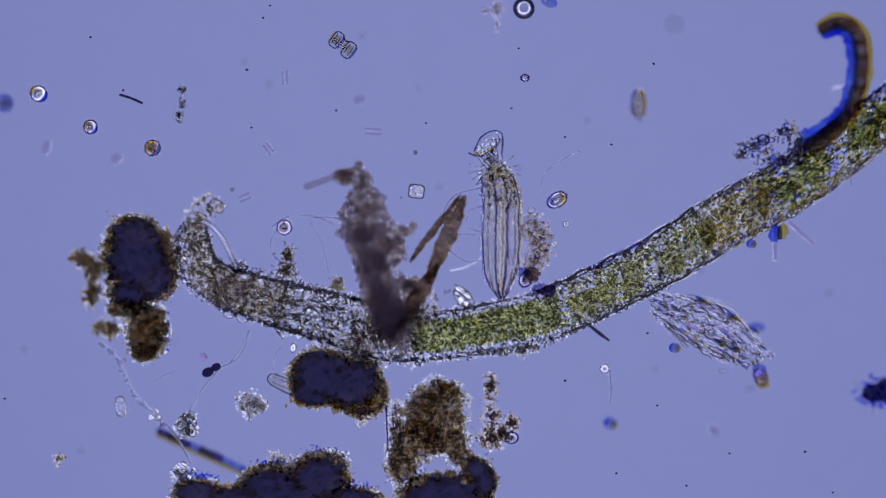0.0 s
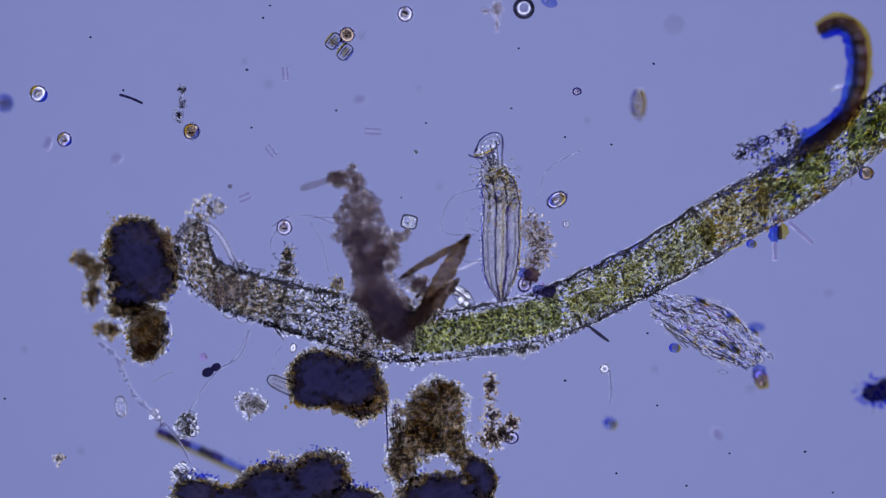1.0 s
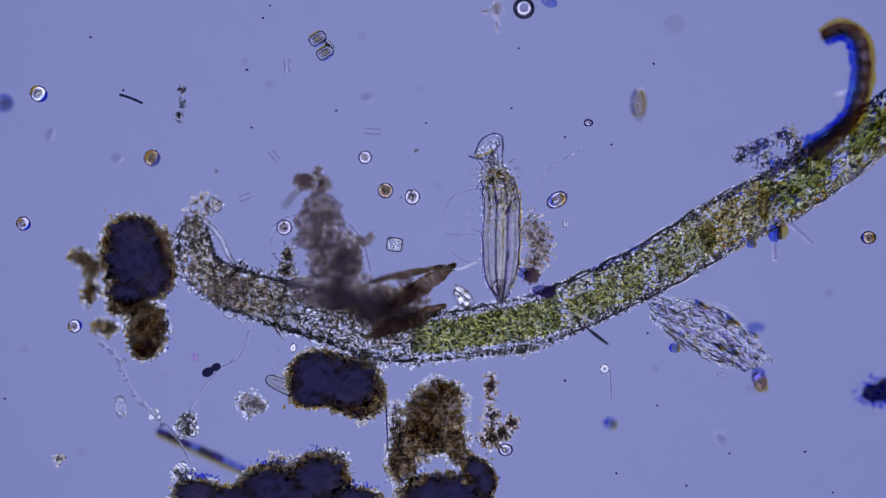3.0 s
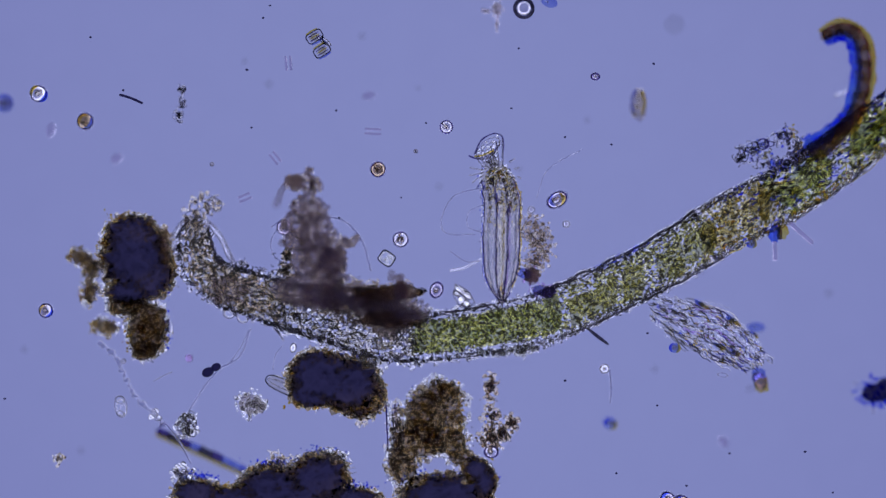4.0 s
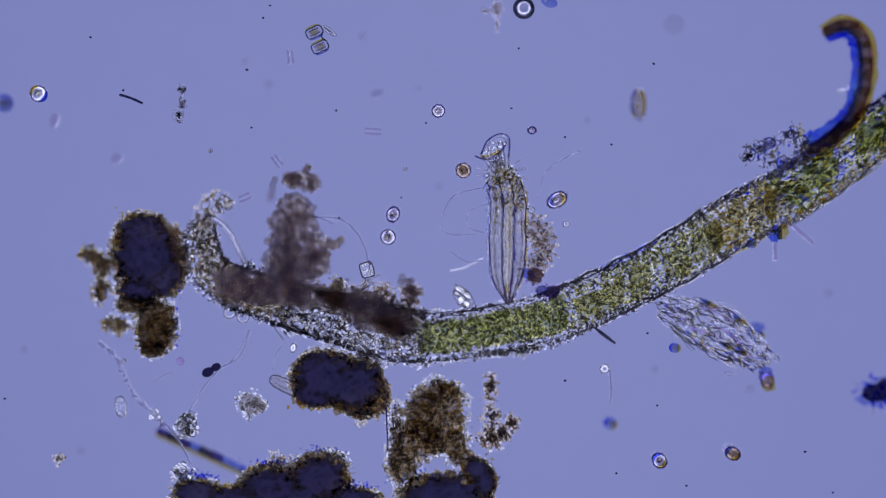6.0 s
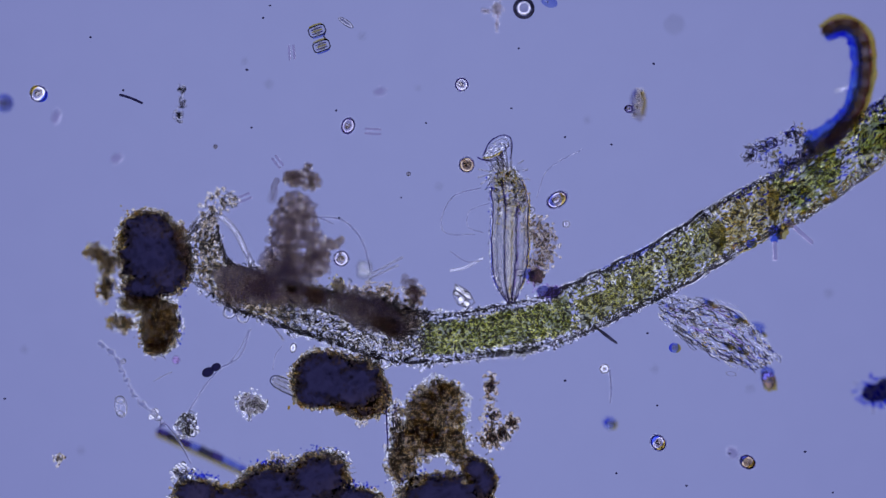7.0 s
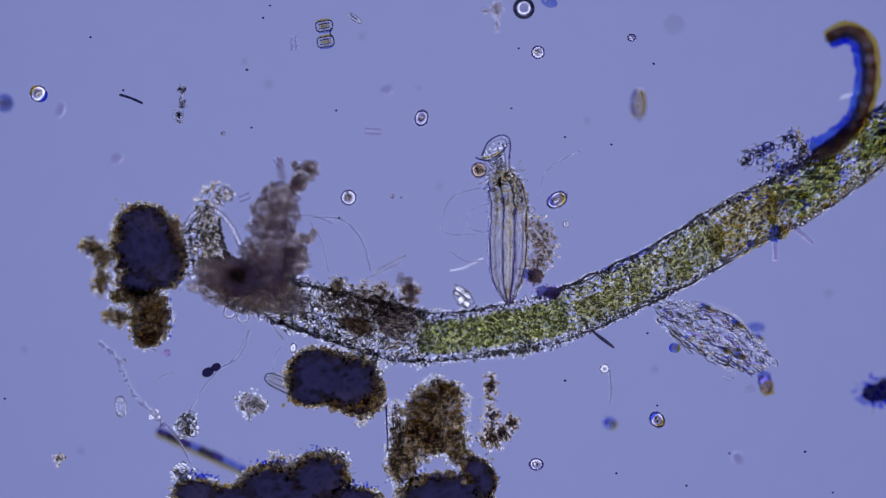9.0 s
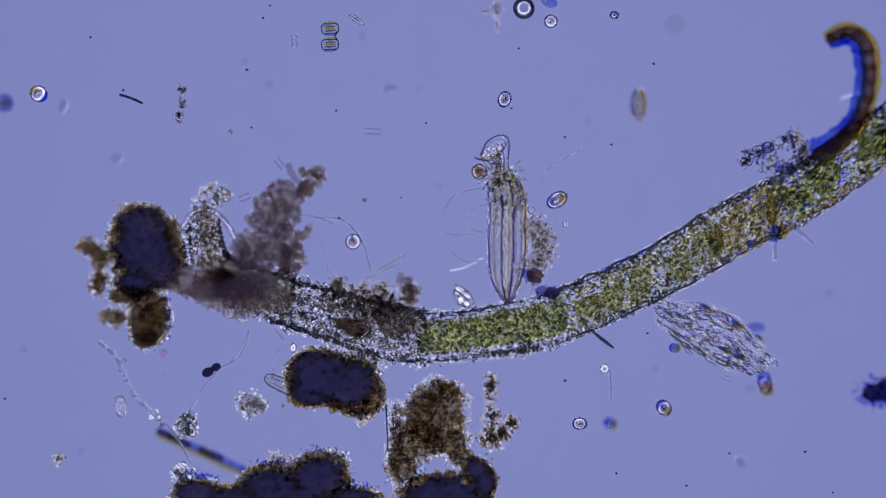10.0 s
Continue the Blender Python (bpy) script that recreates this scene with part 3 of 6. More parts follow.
def section(owner, name, u0, u1, material, content, seed, fill=0.9, size=(1.8, 3.8), stretch_by=1.35, blobs=2.2, skip=0.08, fringe=0.0, strands=1.0, body=0.0, flecks=0.010, streak=3.2, wall=(1.2, 1.2), side=0.0, gaps=0.0, short=1.0, patch=0.0, glints=0.0):
    """One stretch of the filament: wall, dark wall edges and the cell contents. body: how much of the width the inner mass fills;
    side: how far it lies towards the south wall; streak: how freely the dark flecks turn; wall: thickness of the two walls."""
    rng = np.random.default_rng(seed)
    p, r = stretch(u0, u1)
    tan = np.gradient(p, axis=0)
    tan /= np.linalg.norm(tan, axis=1)[:, None]
    nor = np.column_stack([-tan[:, 1], tan[:, 0], tan[:, 2]])
    share = np.linalg.norm(np.gradient(p, axis=0), axis=1) * r
    share /= share.sum()

    def bare(q):
        """How thinly the contents lie at a place: 0 full, 1 empty."""
        return patch * max(0.0, 2.2 * noise.noise(Vector((q[0] * 0.028, q[1] * 0.028, seed * 1.7))) + 0.25)

    def cellule(into, q, i, size):
        one = Shape()
        grain(one, (0, 0, 0), size, rng, 2, 0.5)
        v = one.v[0]
        v = v + np.outer(v @ tan[i], tan[i]) * (stretch_by - 1)
        into.add(v + q, one.f)

    s = Shape()
    along = np.concatenate([[0], np.cumsum(np.linalg.norm(np.diff(p, axis=0), axis=1))])
    gap = 1.45 * (size[0] + size[1]) / 2
    for d in np.arange(-18, along[-1] + 18, gap):
        i = int(np.searchsorted(along, d).clip(0, len(p) - 1))
        for x in np.arange(-r[i] * fill, r[i] * fill, gap):
            if rng.random() < skip or rng.random() > (min(d, along[-1] - d) + 20) / 40:
                continue
            q = p[i] + tan[i] * (d - along[i] + rng.normal() * gap * 0.35) + nor[i] * (x + rng.normal() * gap * 0.35)
            if rng.random() < bare(q):
                continue
            q[2] = rng.uniform(-4, 4)
            cellule(s, q, i, rng.uniform(*size) * rng.uniform(0.8, 1.15))
    # colourless margin granules between the contents and the wall
    m = Shape()
    for k in range(int(along[-1] * 3.0)):
        i = rng.choice(len(p), p=share)
        x = rng.choice((-1, 1)) * rng.uniform(fill * 0.92, 1.06)
        q = p[i] + tan[i] * rng.uniform(-5, 5) + nor[i] * x * r[i]
        q[2] = rng.uniform(-3, 4)
        cellule(m, q, i, rng.uniform(1.3, 2.7))
    c = Shape()
    for k in range(int(blobs * np.ptp(p[:, 0]))):
        i = rng.choice(len(p), p=share)
        x = rng.uniform(-0.95, 0.95)
        q = p[i] + tan[i] * rng.uniform(-4, 4) + nor[i] * x * r[i] * fill
        if rng.random() < bare(q):
            continue
        q[2] = rng.uniform(-5, 5)
        cellule(c, q, i, rng.uniform(2.0, 4))
    holder = part(name, c, content, owner, kind="stuff")
    if body:
        b = Shape()
        for d in np.arange(6, along[-1] - 4, 9):
            i = int(np.searchsorted(along, d).clip(0, len(p) - 1))
            w = r[i] * body * rng.uniform(0.72, 1.08)
            if rng.random() < gaps + bare(p[i]):
                continue
            lump(b, p[i] + nor[i] * (side * r[i] + rng.normal() * r[i] * 0.07) + (0, 0, -6), (rng.uniform(9, 15), w, 5), seed + d, 3, 0.55, 3.0)
        fused(part("inner_mass", b, content, holder))
    dark = Shape()
    for k in range(int(flecks * along[-1] * 2 * r.mean())):
        i = rng.choice(len(p), p=share)
        q = p[i] + tan[i] * rng.uniform(-5, 5) + nor[i] * r[i] * rng.uniform(-1.0, 1.0)
        q[2] = rng.uniform(2, 6)
        squiggle(dark, q, rng.uniform(5, 11) * short, rng.uniform(0.8, 1.5), rng, math.atan2(tan[i][1], tan[i][0]), streak)
    part("dark_fleck_mass", dark, M_FLECK, holder, kind="stuff")
    if glints:
        bright = Shape()
        for k in range(int(glints * along[-1] * 2 * r.mean())):
            i = rng.choice(len(p), p=share)
            q = p[i] + tan[i] * rng.uniform(-5, 5) + nor[i] * r[i] * rng.uniform(-0.98, 0.98)
            q[2] = rng.uniform(-3, 5)
            squiggle(bright, q, rng.uniform(6, 12), rng.uniform(1.3, 2.3), rng)
        part("clear_fleck_mass", bright, M_BEAD, holder, kind="stuff")
    # ochre and cobalt streaks paint the lens's colour fringes inside the filament
    if fringe > 0.3:
        for name_, tinge in (("ochre_fringe_mass", M_OCHRE), ("cobalt_fringe_mass", M_COBALT)):
            dark = Shape()
            for k in range(int(fringe * along[-1] * 0.7)):
                i = rng.choice(len(p), p=share)
                q = p[i] + tan[i] * rng.uniform(-5, 5) + nor[i] * r[i] * rng.uniform(-0.95, 0.95)
                q[2] = rng.uniform(4, 9)
                squiggle(dark, q, rng.uniform(6, 14), rng.uniform(1.0, 1.9), rng, math.atan2(tan[i][1], tan[i][0]), 0.35)
            part(name_, dark, tinge, holder, kind="stuff")
    part("cell_grain_mass", s, material, holder, kind="stuff")
    part("margin_grain_mass", m, M_HAIR, holder, kind="stuff")
    for sign, thick in zip((-1, 1), wall):
        e, clear_strands, tint = Shape(), Shape(), Shape()
        for strand in range(int(max(5, len(p) // 7) * strands)):
            off = rng.choice((rng.uniform(0.84, 0.94), rng.uniform(0.96, 1.04)))
            q = p + nor * (sign * r * off)[:, None]
            q += np.array([[noise.noise(Vector((c[0] * 0.05, c[1] * 0.05, strand * 0.4 + seed))) * 3 for _ in range(2)] + [0] for c in q])
            a = rng.integers(0, max(1, len(q) - 6))
            b = min(len(q), a + rng.integers(5, 22))
            if b - a > 3:
                tube(clear_strands if strand % 3 == 0 else e, q[a:b], rng.uniform(0.45, 1.0), 6, 0.7, seed + strand)
                # tinted strand along the wall: lens colour fringe put in as shape
                if rng.random() < fringe:
                    tube(tint, (q + nor * sign * 3.5 + (0, 0, 4 if sign > 0 else -2))[a:b], rng.uniform(0.8, 1.7), 6, 0.5, strand)
        q = p + nor * (sign * r)[:, None]
        q += np.array([[noise.noise(Vector((c[0] * 0.03, c[1] * 0.03, seed))) * 4 for _ in range(2)] + [0] for c in q])
        tube(e, q, [thick * (1 + 0.6 * noise.noise(Vector((c[0] * 0.08, c[1] * 0.08, seed)))) for c in q], 6, 0.5, seed)
        edge = part("wall_edge", e, M_LINE, holder)
        tube(clear_strands, q - nor * sign * (thick + 1.6) + (0, 0, 2), 0.9 * thick, 6, 0.5, seed)
        # outer bright strand stands in for the halo of light along the wall
        if thick > 1:
            tube(clear_strands, q + nor * sign * (thick + 1.5) + (0, 0, 2), 1.1, 6, 0.6, seed + 3)
        part("strand_and_halo", clear_strands, M_BEAD, edge)
        if tint.count:
            part("fringe_strand", tint, M_OCHRE if sign > 0 else M_COBALT, edge)
    return holder


filament = thing("algal_filament", 784, 441, "long green granular filament with clear outer wall, bending across the slide", "algal filament")


def filament_parts():
    off = Matrix.Translation(at(0, 0))
    head = section(filament, "grey_head_section", 300, 500, M_TAN, M_DUST, 31, fill=0.95, blobs=2.2, size=(2.2, 3.8), skip=0.35, strands=0.12, glints=0.014, body=0.84, flecks=0.018, wall=(0.3, 0.5), gaps=0.15)
    pale = section(filament, "pale_grainy_section", 490, 745, M_BEAD, M_DUST, 32, fill=0.95, blobs=0.5, size=(2.3, 4.2), stretch_by=1.6, skip=0.52, strands=0.5, flecks=0.022, glints=0.030, wall=(0.45, 0.95))
    green = section(filament, "bright_green_section", 735, 985, M_GREEN, M_LEAF, 33, fill=0.72, blobs=1.6, size=(1.9, 3.1), stretch_by=1.15, skip=0.06, body=0.72, flecks=0.036, wall=(0.6, 0.5), short=0.6, patch=0.35)
    olive = section(filament, "olive_section", 975, 1255, M_OLIVE, M_MOSS, 34, fill=0.84, blobs=1.6, size=(2.1, 3.5), stretch_by=1.2, fringe=0.12, body=0.60, flecks=0.020, wall=(2.0, 1.7), side=0.14, gaps=0.25, patch=0.5)
    rusty = section(filament, "rusty_section", 1245, 1372, M_RUST, M_SAND, 35, fill=0.90, blobs=0.9, size=(2.1, 3.6), stretch_by=1.4, fringe=0.4, body=0.80, flecks=0.012, wall=(1.2, 1.2), gaps=0.3, patch=0.5)
    far = section(filament, "dark_green_section", 1365, 1660, M_OLIVE, M_FERN, 36, fill=0.92, blobs=1.2, skip=0.2, size=(2.1, 3.6), stretch_by=2.0, fringe=0.5, body=0.62, flecks=0.020, streak=0.30, wall=(1.5, 1.0), gaps=0.3, patch=0.6)
    s = Shape()
    rng = np.random.default_rng(37)
    p, r = stretch(480, 1660)
    for k in range(1000):
        i = rng.integers(len(p))
        q = p[i].copy()
        q[1] += rng.choice((-1, 1)) * r[i] * rng.uniform(0.9, 1.2)
        q[0] += rng.uniform(-5, 5)
        grain(s, q, rng.uniform(2.0, 4.4), rng)
    rim = part("encrusting_crust", s, M_CLEAR, filament, kind="stuff")
    tuft, shade = Shape(), Shape()
    for lo, hi, sign, reach, count in ((300, 395, 1, 9, 110), (300, 395, -1, 9, 24), (395, 500, 1, 7, 80), (395, 735, -1, 16, 260), (480, 740, 1, 12, 90), (735, 985, 1, 12, 100), (735, 985, -1, 10, 70), (985, 1240, 1, 8, 60)):
        p, r = stretch(lo, hi)
        way = np.gradient(p, axis=0)
        way /= np.linalg.norm(way, axis=1)[:, None]
        for k in range(count):
            i = rng.integers(len(p))
            clumpy = 0.5 + 0.5 * noise.noise(Vector((p[i][0] * 0.04, sign * 3.0, 1)))
            out = sign * (r[i] * rng.uniform(0.9, 1.0) + reach * clumpy * rng.uniform(0, 1.6))
            q = p[i] + way[i] * rng.uniform(-5, 5) + np.array((-way[i][1] * out, way[i][0] * out, rng.uniform(-3, 5)))
            if rng.random() < 0.72:
                grain(tuft, q, rng.uniform(2.2, 4.6), rng, 2)
            else:
                squiggle(shade, q + (0, 0, 5), rng.uniform(4, 9), rng.uniform(0.8, 1.4), rng)
    tufts = part("ragged_growth", tuft, M_HAIR, filament, kind="stuff")
    shades = part("dark_growth", shade, M_FLECK, filament, kind="stuff")
    crusts = []
    for name, u, v, a, b in (("dark_patch", 405, 515, 30, 18), ("dark_patch", 1352, 358, 9, 26), ("dark_patch", 690, 570, 30, 22)):
        s = Shape()
        lump(s, (u, v, 4), (a, b, 8), u, 4, 0.9, 2.6)
        crusts.append(part(name, s, M_UMBER if u < 1300 else M_SAND, filament))
    # ochre grains south, cobalt grains north: the lens's colour fringe, painted
    for name, material, sign, lo in (("ochre_fringe_crust", M_OCHRE, 1, 1180), ("cobalt_fringe_crust", M_COBALT, -1, 1230)):
        s = Shape()
        p, r = stretch(lo, 1660)
        for k in range(170):
            i = rng.integers(len(p))
            far_off = (p[i][0] - lo) / 400
            if rng.random() > far_off + 0.2:
                continue
            q = p[i] + (rng.uniform(-6, 6) + sign * 3, sign * r[i] * rng.uniform(0.82, 1.12), rng.uniform(-3, 8))
            grain(s, q, rng.uniform(2, 5), rng)
        crusts.append(part(name, s, material, filament, kind="stuff"))
    for ob in (head, pale, green, olive, rusty, far, rim, tufts, shades, *crusts):
        ob.matrix_local = off
    # the far end of the filament sinks away from the focal plane
    for ob, sink in ((olive, 4), (rusty, 18), (far, 26), *((ob, 20) for ob in crusts[-2:])):
        ob.matrix_local = Matrix.Translation((0, 0, -sink * K)) @ off
    return head, pale, green, olive, rusty, far, rim


SECTIONS = filament_parts()

# moving plume: flocculent lobes in rigid pieces
def lobe(owner, name, lobes, n, size, material, grains, seed, rough=0.4):
    s = Shape()
    rng = np.random.default_rng(seed)
    share = np.array([x[3] * x[4] for x in lobes], float)
    share /= share.sum()
    for k, (a, b, c, ru, rv, rh) in enumerate(lobes):
        lump(s, (a, b, c), (ru, rv, rh), seed + k, 4, rough, 2.6)
        for m in range(11):
            x = rng.uniform(0, 2 * math.pi)
            w = rng.uniform(0.16, 0.36)
            lump(s, (a + math.cos(x) * ru * rng.uniform(0.8, 1.05), b + math.sin(x) * rv * rng.uniform(0.8, 1.05), c + rng.uniform(-4, 4)), (ru * w, rv * w, rh * w * 1.3), seed + k + m + 9, 2, rough, 1.8)
    ob = fused(part(name, s, material, owner))
    s = Shape()
    for k in range(n):
        a, b, c, ru, rv, rh = lobes[rng.choice(len(lobes), p=share)]
        d = rng.normal(size=3)
        d /= np.linalg.norm(d)
        q = rng.uniform(0.4, 1.12)
        grain(s, (a + d[0] * ru * q, b + d[1] * rv * q, c + d[2] * rh * q), rng.uniform(*size), rng)
    part("granular_coat", s, grains, ob, kind="stuff")
    s = Shape()
    for k in range(int(n * 0.6)):
        a, b, c, ru, rv, rh = lobes[rng.choice(len(lobes), p=share)]
        x, q = rng.uniform(0, 2 * math.pi), rng.uniform(0.1, 1.2) ** 0.7
        grain(s, (a + math.cos(x) * ru * q, b + math.sin(x) * rv * q, c + rng.uniform(-8, 8)), rng.uniform(3, 8), rng, 2, 0.6)
    part("fleck_coat", s, M_UMBER, ob, kind="stuff")
    s = Shape()
    for k in range(int(n * 1.3)):
        a, b, c, ru, rv, rh = lobes[rng.choice(len(lobes), p=share)]
        x, q = rng.uniform(0, 2 * math.pi), rng.uniform(0.2, 1.2) ** 0.7
        grain(s, (a + math.cos(x) * ru * q, b + math.sin(x) * rv * q, c - rh - rng.uniform(2, 14)), rng.uniform(1.3, 2.8), rng, 2, 0.4)
    part("bead_coat", s, M_BEAD, ob, kind="stuff")
    return ob


plume = thing("detritus_plume", 650, 420, "ragged brown-grey plume of loose detritus drifting along the filament", "detritus plume", h=22)
LOBES = {
    "top": lobe(plume, "top_lobe", [(0, 2, 0, 29, 15, 10), (-16, 2, 0, 16, 13, 8), (18, 6, 0, 16, 13, 8), (10, -18, 0, 7, 9, 6)], 110, (2.0, 4.2), M_PLUME, M_TAN, 41),
    "upper": lobe(plume, "upper_lobe", [(0, -24, 0, 31, 24, 14), (-15, 6, 0, 28, 27, 14), (12, 2, 0, 27, 27, 14), (-18, 30, 0, 25, 19, 12), (10, 30, 0, 26, 19, 12)], 240, (2.0, 4.2), M_PLUME, M_TAN, 42),
    "middle": lobe(plume, "middle_lobe", [(-8, -4, 0, 34, 26, 15), (14, 8, 0, 32, 26, 14), (-20, 12, 0, 26, 22, 12)], 190, (2.0, 4.2), M_PLUME, M_TAN, 43),
    "wing": lobe(plume, "side_lobe", [(-4, -8, 0, 18, 26, 12), (2, 18, 0, 22, 26, 12), (26, -14, 0, 13, 8, 8), (38, -24, 0, 7, 7, 6)], 150, (2.0, 4.2), M_HAZE, M_TAN, 44),
}
s_ = Shape()
tube(s_, curve([(-42, 14, 0), (-10, 2, 0), (20, -10, 0), (44, -16, 0)], 5), 6, 10, 0.4)
ARM = part("stray_rod", s_, M_PLUME, plume, "soft brown rod stuck to the plume")


# brown body that crawls along the filament
crawler = thing("crawling_mass", 650, 540, "dark brown soft mass creeping along the filament", "detritus mass", h=18)
MASS = [lobe(crawler, "body_segment", [(0, 0, 0, 50, 28, 14), (24, 4, 0, 32, 25, 12), (-26, -2, 0, 34, 24, 12)], 130, (2.5, 5), M_HAZE, M_GREY, 51),
        lobe(crawler, "body_segment", [(0, 0, 0, 48, 29, 14), (26, 4, 0, 30, 25, 12), (-24, 2, 0, 34, 25, 12)], 130, (2.5, 5), M_HAZE, M_GREY, 55),
        lobe(crawler, "body_segment", [(0, 0, 0, 44, 30, 14), (34, 2, 0, 34, 22, 12), (-30, -2, 0, 32, 26, 12)], 150, (2.5, 5), M_SILT, M_GREY, 59)]
FOOT = lobe(crawler, "foot", [(-34, -12, 0, 34, 12, 8), (4, 4, 0, 34, 15, 9), (40, 14, 0, 30, 13, 8)], 60, (2, 4), M_UMBER, M_GREY, 67, 0.5)

# loose mat of grains over the pale stretch
mat_ = clump("granular_mat", 650, 540, [(0, 0, 0, 66, 32, 10), (50, 14, 0, 44, 30, 10), (-54, -10, 0, 40, 28, 10), (70, -26, 4, 20, 20, 10), (14, -22, 2, 54, 22, 8)], 1050, (2.2, 4.6),
             "loose mat of olive-brown grains on the filament", core=None, grains=M_TAN, seed=61, h=10)
s_ = Shape()
r_ = np.random.default_rng(62)
for k in range(140):
    x_, y_ = r_.normal(14, 44), r_.normal(0, 17)
    squiggle(s_, (x_, y_ + 0.12 * x_, 12), r_.uniform(5, 10), r_.uniform(0.8, 1.5), r_)
part("dark_strand_coat", s_, M_FLECK, mat_, kind="stuff")
s_ = Shape()
for k in range(60):
    grain(s_, (72 + r_.normal() * 8, -30 + r_.normal() * 10, r_.uniform(0, 14)), r_.uniform(4, 8), r_, 2, 0.4)
ring(s_, (64, -44, 12), 9, 1.8)
part("brown_knob", s_, M_UMBER, mat_, "small brown knob of rounded cells", kind="stuff")


# spindle blade that folds down onto the filament
def blade(owner, name, length, width, seed, count):
    s = Shape()
    n = 24
    x = np.linspace(-length / 2, length / 2, n)
    pts = np.column_stack([x, 5 * np.sin(x / length * 3), np.zeros(n)])
    tube(s, pts, [1.5 + width * (max(0, math.sin(math.pi * (k + 0.5) / n)) ** 0.7) for k in range(n)], 12, 0.4, seed)
    ob = part(name, s, M_BLADE, owner)
    rng = np.random.default_rng(seed)
    g = Shape()
    for k in range(count):
        t = rng.uniform(0.03, 0.97)
        w = width * math.sin(math.pi * t) ** 0.7
        a = rng.uniform(0, 2 * math.pi)
        grain(g, (-length / 2 + length * t, 5 * math.sin((t - 0.5) * 3) + math.cos(a) * w * 1.08, math.sin(a) * w), rng.uniform(1.8, 3.8), rng)
    part("scale_coat", g, M_BROWN, ob, kind="stuff")
    g = Shape()
    for k in range(int(length * 0.75)):
        t = rng.uniform(0.04, 0.96)
        w = width * math.sin(math.pi * t) ** 0.7
        squiggle(g, (-length / 2 + length * t, 5 * math.sin((t - 0.5) * 3) + rng.uniform(-1, 1) * w, width + 1), rng.uniform(3, 6), rng.uniform(0.7, 1.2), rng, 1.1, 0.4)
    part("scale_row_coat", g, M_FLECK, ob, "rows of small dark scales", kind="stuff")
    return ob


spindle = thing("spindle_case", 740, 480, "rust-brown scaly spindle folding down onto the filament", "spindle case", h=16)
BLADES = {"lower": blade(spindle, "lower_blade", 165, 13, 62, 240), "upper": blade(spindle, "upper_blade", 170, 13, 63, 260), "stalk": blade(spindle, "stalk", 148, 5, 64, 130)}


